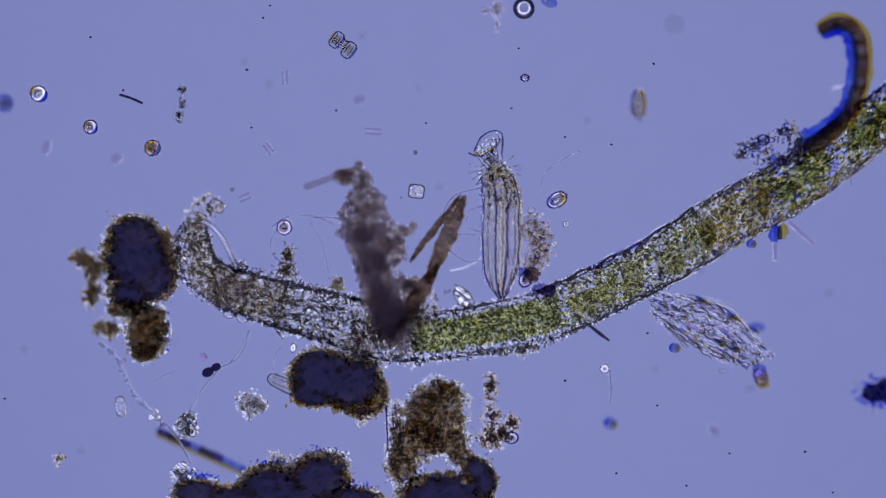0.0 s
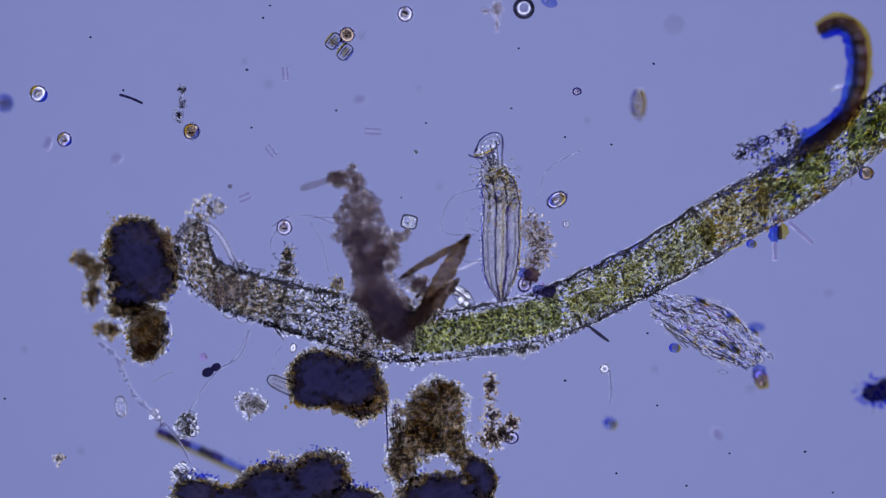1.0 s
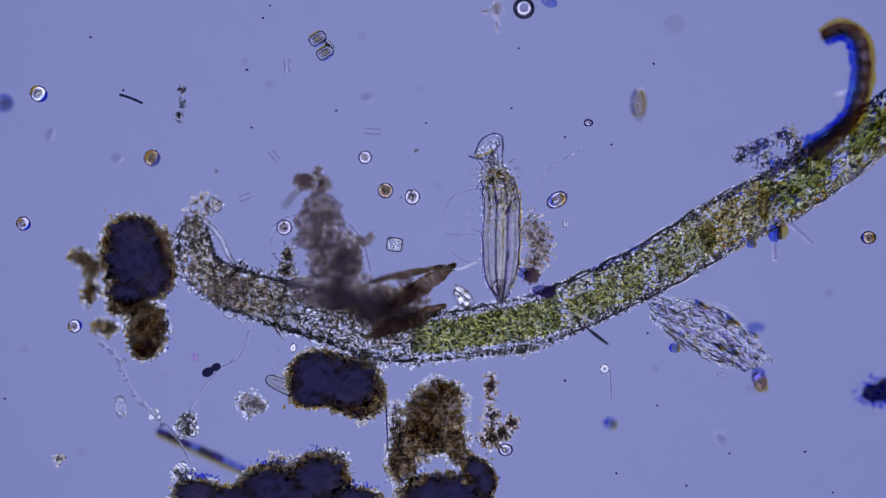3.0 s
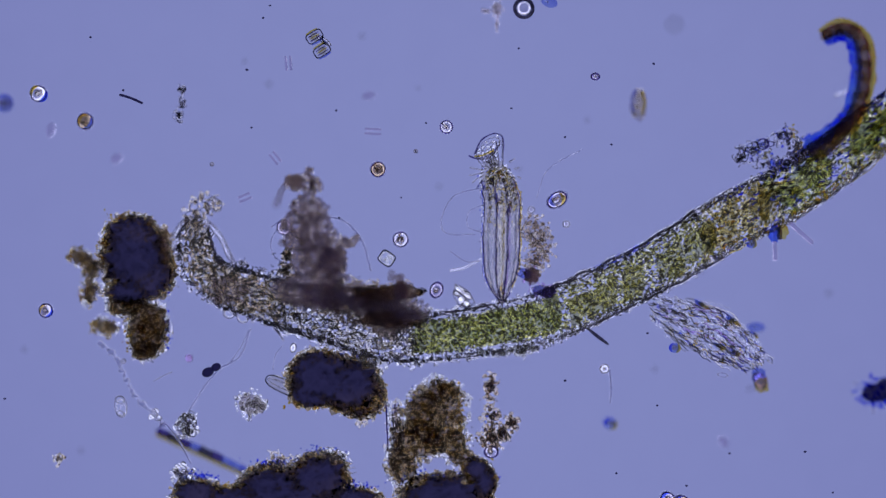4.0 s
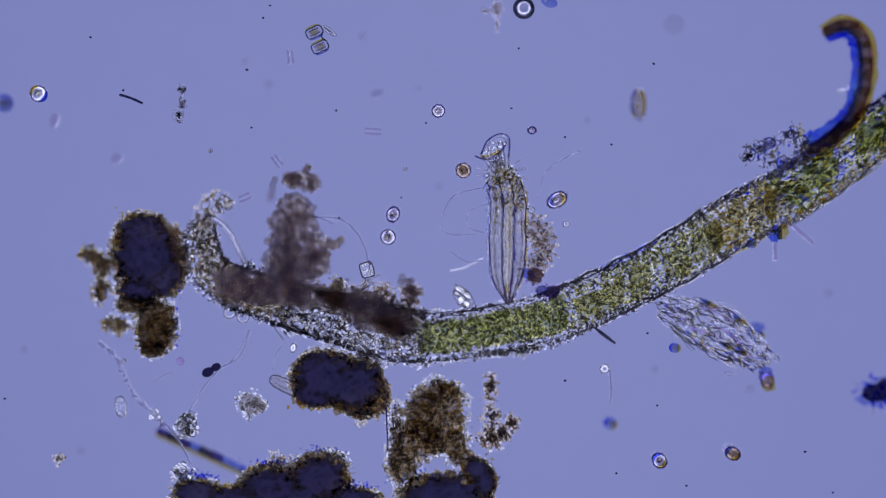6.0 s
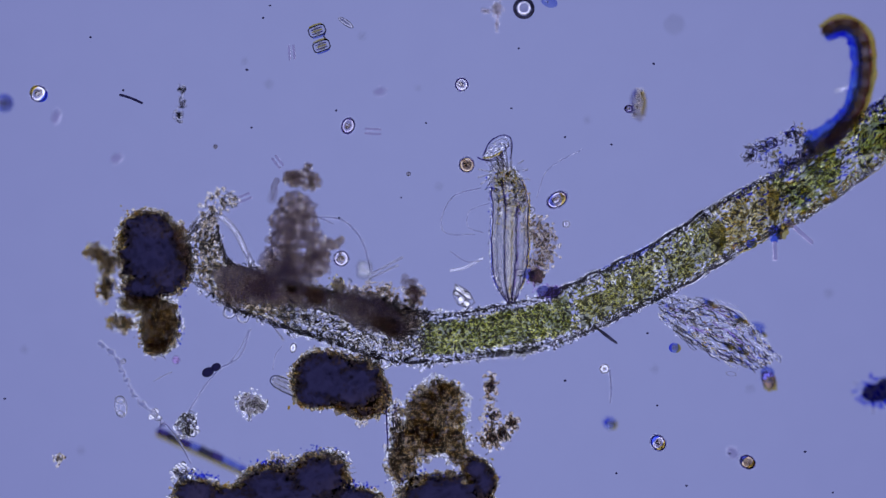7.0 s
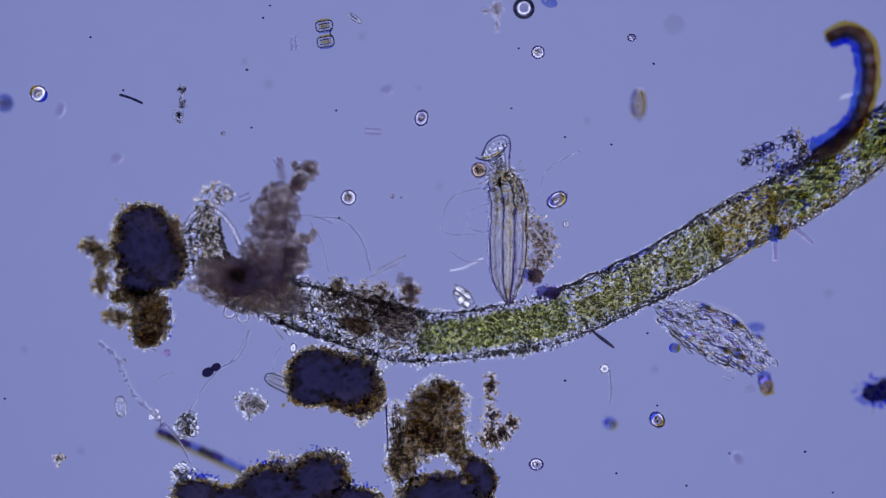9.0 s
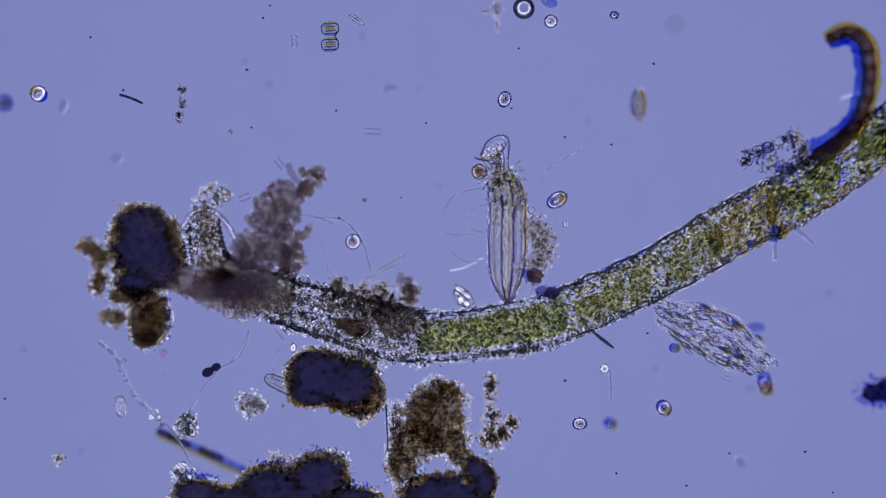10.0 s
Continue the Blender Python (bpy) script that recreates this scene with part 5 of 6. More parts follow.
# ---- cells and diatoms ----
def cell(name, u, v, r, label, material=M_CELL, inside=M_TAN, n=10, h=0, long=1.0, turn=0, group="drifting cells", dark=0.0, seed=1):
    """A round or oval cell: wall, contents, and a dark nucleus where it has one."""
    ob = thing(name, u, v, label, "cell", group, h, turn)
    s = Shape()
    lump(s, (0, 0, 0), (r * long, r, r * 0.8), seed, 3, 0.05)
    part("wall", s, material, ob)
    rng = np.random.default_rng(seed)
    if n:
        s = Shape()
        for k in range(n):
            d = rng.normal(size=3)
            d *= rng.uniform(0.1, 0.72) / np.linalg.norm(d)
            grain(s, (d[0] * r * long, d[1] * r, d[2] * r * 0.6), r * rng.uniform(0.14, 0.26), rng)
        part("contents", s, inside, ob, kind="stuff")
        if material in (M_CELL, M_AMBER, M_DUSK):
            s = Shape()
            ring(s, (0, 0, 1), r * 0.93, 1.5)
            s.v[0] = s.v[0] * (long, 1, 1)
            part("rim", s, M_RIB, ob)
            # pale ring stands in for the halo of light round a cell
            s = Shape()
            ring(s, (0, 0, -2), r * 1.12, 0.7)
            s.v[0] = s.v[0] * (long, 1, 1)
            part("painted_halo", s, M_FAINT, ob)
            if material is not M_AMBER:
                s = Shape()
                lump(s, (-r * 0.1, -r * 0.05, r * 0.5), (r * 0.4 * long, r * 0.4, r * 0.3), seed + 5, 2, 0.1)
                part("bright_centre", s, M_CLEAR, ob)
                dark = 0
    if dark:
        s = Shape()
        lump(s, (r * 0.1, 0, 0), (r * dark * long, r * dark, r * dark * 0.7), seed + 3, 2, 0.2)
        part("nucleus", s, M_HAZE, ob)
    return ob


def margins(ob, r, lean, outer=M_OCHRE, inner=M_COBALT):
    """The lens's colour fringe, painted as an ochre crescent on one side of a cell and a blue one on the other; lean:
    degrees clockwise of the ochre side.
    """
    for name, turn, material in (("ochre_lens_fringe", lean, outer), ("blue_lens_fringe", lean + 180, inner)):
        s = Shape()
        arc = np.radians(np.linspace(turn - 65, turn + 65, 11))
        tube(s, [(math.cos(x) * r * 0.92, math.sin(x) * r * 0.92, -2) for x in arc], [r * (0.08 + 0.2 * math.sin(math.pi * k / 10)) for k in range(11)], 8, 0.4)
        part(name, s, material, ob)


def ring_cell(u, v, r, label, h=0):
    ob = thing("ring_cell", u, v, label, "cell", "ring cells", h)
    s = Shape()
    ring(s, (0, 0, 0), r * 0.8, r * (0.16 if r > 15 else 0.24))
    part("rim", s, M_LINE if r > 15 else M_EDGE, ob)
    s = Shape()
    lump(s, (0, 0, -1), (r * 0.62, r * 0.62, r * 0.3), 2, 2, 0.05)
    part("lens", s, M_CELL, ob)
    return ob


def diatom_box(ob, x, y, w, t, turn=0.0, plain=False):
    """A box-shaped diatom: rounded frame, two thin faces and upright bars."""
    ca, sa = math.cos(turn), math.sin(turn)

    def rot(p):
        return (x + p[0] * ca - p[1] * sa, y + p[0] * sa + p[1] * ca, p[2])
    c = 0.72
    loop = [(-w, -t * c), (-w * c, -t), (0, -t * 1.06), (w * c, -t), (w, -t * c), (w * 1.03, 0), (w, t * c), (w * c, t), (0, t * 1.06), (-w * c, t), (-w, t * c), (-w * 1.03, 0), (-w, -t * c), (-w * c, -t)]
    s = Shape()
    tube(s, curve([rot((a, b, 0)) for a, b in loop], 3), 1.1, 8)
    part("girdle", s, M_LINE, ob)
    if plain:
        rng = np.random.default_rng(5)
        g = Shape()
        for k in range(26):
            grain(g, rot((rng.uniform(-0.75, 0.75) * w, rng.uniform(-0.7, 0.7) * t, rng.uniform(-2, 3))), rng.uniform(1.4, 2.8), rng, 2)
        part("contents", g, M_CLEAR, ob, "clear granular contents", kind="stuff")
        g = Shape()
        tube(g, curve([rot((a * 0.84, b * 0.82, 1)) for a, b in loop], 3), 0.8, 6)
        part("inner_wall", g, M_BEAD, ob)
        return
    s = Shape()
    lump(s, rot((0, 0, 0)), (min(w, t) * 0.9, min(w, t) * 0.9, 5), 3, 2, 0.1)
    part("content", s, M_SAND, ob, "ochre content")
    # ochre and blue lines beside the frame paint its lens colour fringe
    for name, sign, material in (("ochre_fringe_edge", -1, M_OCHRE), ("blue_fringe_edge", 1, M_BLUE)):
        s = Shape()
        tube(s, curve([rot((w * 1.2 * sign, -t * 0.8, -3)), rot((w * 1.35 * sign, 0, -3)), rot((w * 1.2 * sign, t * 0.8, -3))], 4), 1.3, 6)
        part(name, s, material, ob)
    for k in (-0.45, 0.0, 0.45):
        s = Shape()
        tube(s, [rot((w * k, -t * 0.7, 3)), rot((w * k * 1.1, 0, 4)), rot((w * k, t * 0.7, 3))], 1.0, 6)
        part("bar", s, M_RIB if k else M_OCHRE, ob)


pair = thing("diatom_pair", 607, 79, "two box-shaped ochre diatoms joined at a corner", "diatom", h=2)
diatom_box(pair, -14, 0, 8.5, 14)
diatom_box(pair, 14, 2, 8.5, 14)
s_ = Shape()
tube(s_, curve([(-8, -12, 0), (0, -8, 0), (8, -12, 0)], 4), 1.2, 6)
part("link", s_, M_LINE, pair)
square = thing("square_diatom", 737, 339, "small clear square diatom with rounded corners drifting", "diatom", h=3)
diatom_box(square, 0, 0, 13, 11, plain=True)

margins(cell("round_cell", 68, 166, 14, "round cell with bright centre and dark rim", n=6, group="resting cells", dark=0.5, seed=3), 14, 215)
cell("round_cell", 4, 182, 17, "blue-black blurred cell at the rim of the field", M_BLUE, h=-60, group="resting cells", dark=0.8, seed=4)
cell("round_cell", 503, 403, 13, "round grey cell with thick dark wall", M_DUSK, n=14, group="resting cells", dark=0.35, seed=5)
oval = thing("oval_bubble", 214, 718, "clear oval bubble with curled walls inside", "cell", "resting cells")
for x_, y_, r_, q_, l_, m_ in ((0, 2, 19, 0.58, 1.45, M_EDGE), (1, 4, 15, 0.55, 1.4, M_BEAD), (-2, -10, 8, 0.8, 0.4, M_EDGE), (3, 8, 9, 0.6, 1.9, M_HAIR), (-1, 14, 6, 0.8, 0.2, M_EDGE)):
    s_ = Shape()
    ring(s_, (x_, y_, 0), r_, 1.3, squash=q_, lean=l_)
    part("curled_wall", s_, m_, oval)
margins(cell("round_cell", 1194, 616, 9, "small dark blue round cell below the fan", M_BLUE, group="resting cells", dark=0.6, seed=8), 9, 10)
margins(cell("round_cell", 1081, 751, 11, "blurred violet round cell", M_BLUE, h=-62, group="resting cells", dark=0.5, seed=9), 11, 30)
cell("round_cell", 1070, 653, 9, "faint pale round cell", M_HAIR, n=4, h=-14, group="resting cells", seed=10)
cell("oval_cell", 368, 659, 8.5, "blue-black oval body on a thin stalk", M_INK, n=0, long=1.3, turn=28, group="resting cells", seed=11)
cell("oval_cell", 382, 650, 7, "black smaller body on a thin stalk", M_INK, n=0, long=1.3, turn=28, group="resting cells", seed=12)
margins(cell("oval_cell", 986, 354, 13, "thick-walled clear oblong cell above the loose column", M_DUSK, n=14, long=1.45, turn=32, group="resting cells", h=-14, seed=13), 12, 30, inner=M_BLUE)
shard = thing("crystal_shard", 820, 526, "clear angular bright crystal lying on the filament", "crystal", turn=-36, h=2)
for name_, x_, y_, a_, b_, seed_ in (("long_facet", -4, -6, 23, 7, 4), ("short_facet", 6, 6, 15, 9, 7), ("tip_facet", -14, 2, 9, 6, 9)):
    s_ = Shape()
    lump(s_, (x_, y_, 0), (a_, b_, 6), seed_, 1, 0.3)
    part(name_, s_, M_BEAD, shard, smooth=False)
for pts_ in ([(-26, -10, 5), (0, -14, 5), (22, -4, 5)], [(22, -4, 5), (18, 12, 5), (0, 16, 5)], [(-24, -8, 5), (-16, 8, 5), (0, 16, 5)]):
    s_ = Shape()
    tube(s_, pts_, 1.3, 6, 0.5)
    part("dark_edge", s_, M_EDGE, shard)
cell("round_cell", 1195, 42, 18, "very faint blurred grey spot", M_SPOT, n=0, h=-62, group="resting cells", seed=15)
cell("oval_cell", 972, 4, 10, "blue blurred cell at the upper rim", M_BLUE, n=3, long=1.5, turn=-20, h=10, group="resting cells", seed=16)
margins(cell("round_cell", 1330, 432, 8, "small dark cell under the filament", M_BLUE, group="resting cells", dark=0.6, seed=17), 8, 10)
cell("oval_cell", 1340, 580, 9, "small blurred violet flake by the fan", M_BLUE, n=4, long=1.8, h=-60, group="resting cells", seed=18)
stump = thing("tinted_stump", 1378, 412, "small stump with painted cobalt and ochre lens fringes", "detritus flake", h=-14)
# cobalt and ochre lumps stand in for the stump's lens colour fringe
for name_, x_, y_, a_, b_, m_ in (("cobalt_fringe_half", -7, 2, 9, 16, M_COBALT), ("ochre_fringe_half", 9, -2, 8, 13, M_OCHRE), ("brown_seam", 2, 0, 5, 12, M_BARK)):
    s_ = Shape()
    lump(s_, (x_, y_, 0), (a_, b_, 6), x_, 3, 0.5)
    part(name_, s_, m_, stump)
ring_cell(927, 15, 20, "large dark-rimmed ring cell at the upper rim of the field")
ring_cell(1002, 397, 7, "small ring cell beside the ribbed case")
for u_, v_, r_ in ((406, 553, 11), (430, 561, 11), (487, 487, 9)):
    bubble = thing("thin_bubble", u_, v_, "thin-walled clear bubble hanging on the filament's wall", "cell", "ring cells")
    s_ = Shape()
    ring(s_, (0, 0, 0), r_, 1.3)
    part("rim", s_, M_EDGE, bubble)
    s_ = Shape()
    ring(s_, (0, 0, 0), r_ - 2.5, 0.8)
    part("inner_rim", s_, M_BEAD, bubble)
cell("oval_cell", 519, 616, 6, "small bright crystal with dark rim above the black lump", M_BEAD, n=0, long=1.5, turn=80, group="resting cells", seed=47)
ring_cell(920, 482, 8, "small ring bubble at the foot of the case")
ring_cell(940, 372, 7, "small ring bubble on the loose column")
def loops(ob, places, seed, wall=M_EDGE):
    """Thin curled loops of wall."""
    rng = np.random.default_rng(seed)
    for x, y, r in places:
        q = Shape()
        ring(q, (x, y, rng.uniform(-3, 3)), r, rng.uniform(1.1, 1.7), 1.0, 20, 6, rng.uniform(0.5, 0.95), rng.uniform(0, 3.1))
        part("loop", q, wall if rng.random() < 0.6 else M_EDGE, ob)


curl = clump("curled_cluster", 362, 375, [(-16, 10, 0, 22, 28, 8), (20, -10, 0, 20, 18, 8), (-2, -22, 0, 16, 10, 6)], 120, (3, 5.5), "clear curled bubbles above the filament's head", core=None, grains=M_GREY, seed=74, h=14, category="cluster")
loops(curl, [(22, -10, 14), (26, -14, 9), (8, -20, 10), (-14, -6, 9), (-20, 12, 11), (-8, 22, 9), (-24, 30, 10), (4, 2, 8), (14, 4, 7)], 5)
tower = clump("cell_tower", 508, 465, [(0, -12, 0, 10, 22, 8), (0, 14, 0, 18, 14, 10)], 120, (3, 5.5), "small tower of clear bubbles on the filament", core=None, grains=M_GREY, seed=75, category="cluster")
clump("rusty_speck", 597, 503, [(0, 0, 0, 15, 16, 8)], 70, (3, 5), "rusty grainy speck on the filament", core=M_HAZE, grains=M_RUST, seed=76, h=8, category="cluster")
clump("bubble_cluster", 920, 622, [(0, 0, 0, 15, 12, 8), (-34, 2, 0, 44, 8, 6), (14, -6, 0, 26, 8, 6)], 150, (3, 5.5), "bunch of clear bubbles under the green stretch", core=None, grains=M_CLEAR, seed=77, category="cluster")
clump("rod_cluster", 880, 20, [(0, -4, 0, 12, 16, 6), (-20, 0, 0, 14, 5, 4), (0, 24, 0, 4, 16, 4)], 70, (3, 5), "cross of grey rods at the upper rim", core=M_SILT, grains=M_CELL, seed=78, h=10, category="cluster")
clump("squiggle_chain", 319, 182, [(2, -20, 0, 8, 12, 5), (4, 0, 0, 8, 10, 5), (-2, 22, 0, 8, 14, 5)], 60, (2.5, 4.5), "faint wavy chain of grey cells", core=None, grains=M_EDGE, seed=79, h=10, category="cluster")


def faint_rods(u, v, lean, label, long=11):
    ob = thing("faint_rod_pair", u, v, label, "cell", "faint rods", -6)
    for d in (-4, 4):
        s = Shape()
        ax, ay = math.cos(lean), math.sin(lean)
        tube(s, [(-ax * long - ay * d, -ay * long + ax * d, 0), (-ay * d, ax * d, 0), (ax * long - ay * d, ay * long + ax * d, 0)], 2.4, 7)
        part("rod", s, M_PINK, ob)
    return ob


RODS = [faint_rods(504, 138, 1.5, "faint pair of pale parallel rods", 12), faint_rods(475, 263, 0.9, "faint pair of pale parallel rods"), faint_rods(433, 350, -0.4, "faint pair of pale curved rods"),
        faint_rods(660, 233, 0.05, "faint pale lying rod pair", 14)]
FAINT = [cell("oval_cell", 635, 175, 7, "faint pinkish oval cell", M_PINK, n=0, long=1.7, turn=12, h=-64, seed=21), cell("oval_cell", 203, 280, 8, "faint pinkish oval cell", M_PINK, n=0, long=1.4, turn=35, h=-64, seed=22),
         cell("oval_cell", 80, 260, 7, "faint pinkish oval cell", M_PINK, n=0, long=1.8, turn=75, h=-64, seed=23), cell("oval_cell", 1267, 763, 8, "faint pinkish oval cell", M_PINK, n=0, long=1.4, turn=-50, h=-64, seed=24)]

DRIFT = {
    "amber": cell("round_cell", 270, 262, 14, "round amber-brown swimming cell", M_AMBER, n=16, dark=0.6, seed=31),
    "dusky": cell("round_cell", 160, 225, 12, "round dusky swimming cell with dark centre", M_DUSK, n=10, dark=0.5, seed=32),
    "roamer": cell("round_cell", 690, -30, 13, "round clear granular swimming cell", M_CELL, n=18, dark=0.4, seed=33),
    "brown": cell("round_cell", 760, 200, 13, "round brown swimming cell", M_AMBER, n=16, dark=0.55, seed=34),
    "small": cell("round_cell", 640, 420, 11, "small ring-like swimming cell", M_CELL, n=8, dark=0.3, seed=35),
    "mote": cell("oval_cell", 929, 138, 6, "tiny dark swimming cell", M_DUSK, n=4, long=1.2, dark=0.6, seed=36),
    "rim": cell("oval_cell", 1590, 260, 11, "round violet-brown swimming cell", M_AMBER, n=10, long=1.15, dark=0.5, seed=37),
    "stray": cell("round_cell", -30, 760, 11, "round clear swimming cell", M_CELL, n=8, dark=0.4, seed=38),
    "low": cell("oval_cell", 905, 775, 10, "small clear oval swimming cell", M_CELL, n=8, long=1.2, dark=0.45, seed=39),
    "blue": cell("oval_cell", 1190, 960, 12, "dark-rimmed oval swimming cell", M_DUSK, n=10, long=1.2, turn=-50, dark=0.5, seed=40),
    "runner": cell("oval_cell", 1150, 960, 11, "dark oval swimming cell with ochre edge", M_AMBER, n=10, long=1.25, turn=-30, dark=0.55, seed=41),
    "hider": cell("oval_cell", 935, 500, 11, "small olive swimming cell", M_DUSK, n=10, long=1.25, turn=70, dark=0.45, seed=42),
    "sliver": cell("oval_cell", 610, 72, 5, "thin dark sliver drifting beside the diatoms", M_EDGE, n=0, long=3.2, turn=-35, h=-4, seed=43),
    "dot": cell("round_cell", 412, 337, 4, "small dark drifting dot", M_EDGE, n=0, dark=0.7, seed=44),
    "dim": cell("round_cell", 360, 632, 7, "blurred dark drifting dot", M_VIOLET, n=0, h=18, dark=0.6, seed=45),
    "speck": cell("round_cell", 715, 285, 4, "tiny black drifting dot", M_EDGE, n=0, dark=0.8, seed=46),
}

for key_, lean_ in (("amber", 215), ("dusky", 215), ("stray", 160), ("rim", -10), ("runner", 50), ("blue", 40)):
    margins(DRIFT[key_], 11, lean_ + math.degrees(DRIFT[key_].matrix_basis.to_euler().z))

# ---- black specks lying on the slide ----
def specks():
    places = [(478, 10), (466, 32), (160, 66), (595, 196), (754, 218), (918, 86), (1157, 113), (1163, 718), (1291, 803), (1091, 838), (735, 643), (1474, 872), (8, 706), (1082, 256), (437, 124),
              (1000, 674), (1146, 590), (905, 192), (600, 386), (517, 547), (218, 160), (710, 350), (1215, 860), (1425, 800), (445, 226), (1000, 243)]
    rng = np.random.default_rng(80)
    for u, v in places:
        s = Shape()
        lump(s, (0, 0, 0), (rng.uniform(1.8, 3.0), rng.uniform(1.6, 2.4), 1.6), u, 1, 0.3)
        ob = part("dust_speck", s, M_INK)
        ob.location = at(u, v, rng.uniform(-3, 3))
        tagged(ob, "tiny black dust speck on the slide", "speck", "dust specks")


specks()
# cobalt, blue and ochre grains paint lens colour fringes round the curled cluster
for x_, y_, m_, n_ in ((-46, 2, M_COBALT, 22), (-10, 26, M_COBALT, 22), (22, 22, M_BLUE, 16), (10, -28, M_COBALT, 16), (40, -4, M_OCHRE, 20), (28, -30, M_OCHRE, 14), (-22, 8, M_SAND, 20), (36, 14, M_UMBER, 18), (-30, -8, M_BLUE, 14)):
    s_ = Shape()
    r_ = np.random.default_rng(int(x_ + y_ + 200))
    for k in range(n_):
        grain(s_, (x_ + r_.normal() * 7, y_ + r_.normal() * 7, -6), r_.uniform(1.5, 3.2), r_, 2)
    part("tinted_fringe", s_, m_, ring_cluster, kind="stuff")
loops(ring_cluster, [(-46, -4, 11), (-28, -10, 10), (-8, -22, 11), (14, -28, 12), (28, -12, 12), (32, 8, 11), (18, 24, 11), (-6, 24, 10), (-28, 18, 10), (-60, 12, 10), (-72, 16, 7), (-16, -10, 8), (22, 2, 8), (8, 26, 8), (-40, 14, 8)], 9, M_RIB)
loops(cluster_a, [(8, 4, 13), (-10, -2, 9), (4, -14, 8), (-4, 10, 10), (14, -8, 7), (8, -24, 6)], 6)
s_ = Shape()
r_ = np.random.default_rng(175)
for k in range(46):
    squiggle(s_, (r_.normal() * 11, r_.normal(4, 16), 8), r_.uniform(4, 8), r_.uniform(0.9, 1.5), r_)
part("dark_strand_coat", s_, M_FLECK, tower, kind="stuff")
loops(tower, [(-6, 8, 8), (8, 12, 7), (2, -4, 7), (-2, -18, 6), (10, 22, 8), (-12, 20, 7)], 7)
for k, (u_, v_, r_) in enumerate([(640, 62, 7), (432, 108, 6), (474, 148, 8), (740, 155, 5), (777, 330, 7), (1040, 212, 6), (920, 300, 6), (1160, 655, 7), (1330, 690, 8), (140, 800, 7), (1240, 480, 7), (1470, 520, 8), (40, 620, 7)]):
    cell("faint_spot", u_, v_, r_, "faint blurred grey spot out of focus in the water", M_SPOT, n=0, h=-66, group="faint spots", seed=90 + k)


# ---- motion ----
def carry(ob, pivot, rows):
    """Key ob, which lies at rest, so that plan point pivot shifts by (du, dv) and turns by a degrees clockwise. rows: t, du, dv, a."""
    rest = ob.matrix_basis.copy()
    c = at(*pivot)
    walk(ob, [(t, Matrix.Translation(c + Vector((du * K, -dv * K, 0))) @ pose(0, 0, 0, 0, 0, -a) @ Matrix.Translation(-c) @ rest) for t, du, dv, a in rows])


def swim(ob, rows, h=None):
    """Key ob along plan points. rows: t, u, v and, if it turns, degrees clockwise and, if it sinks or rises, its height."""
    rest = ob.matrix_basis.copy()
    z = rest.translation.z if h is None else h * K
    turn = math.degrees(rest.to_euler().z)
    out = []
    for t, u, v, *a in rows:
        p = at(u, v)
        out.append((t, pose(p.x, p.y, a[1] * K if len(a) > 1 else z, 0, 0, -a[0] if a else turn)))
    walk(ob, out)


def piece(ob, owner, rows):
    """Key a part of owner so that its own origin lies at plan points. rows: t, u, v, degrees clockwise and, if it tilts up, degrees of tilt."""
    base = owner.matrix_basis.inverted()
    z = owner.matrix_basis.translation.z
    out = []
    for t, u, v, a, *tilt in rows:
        p = at(u, v)
        out.append((t, base @ pose(p.x, p.y, z, 0, 0, -a) @ pose(0, 0, 0, 0, tilt[0] if tilt else 0, 0)))
    walk(ob, out)


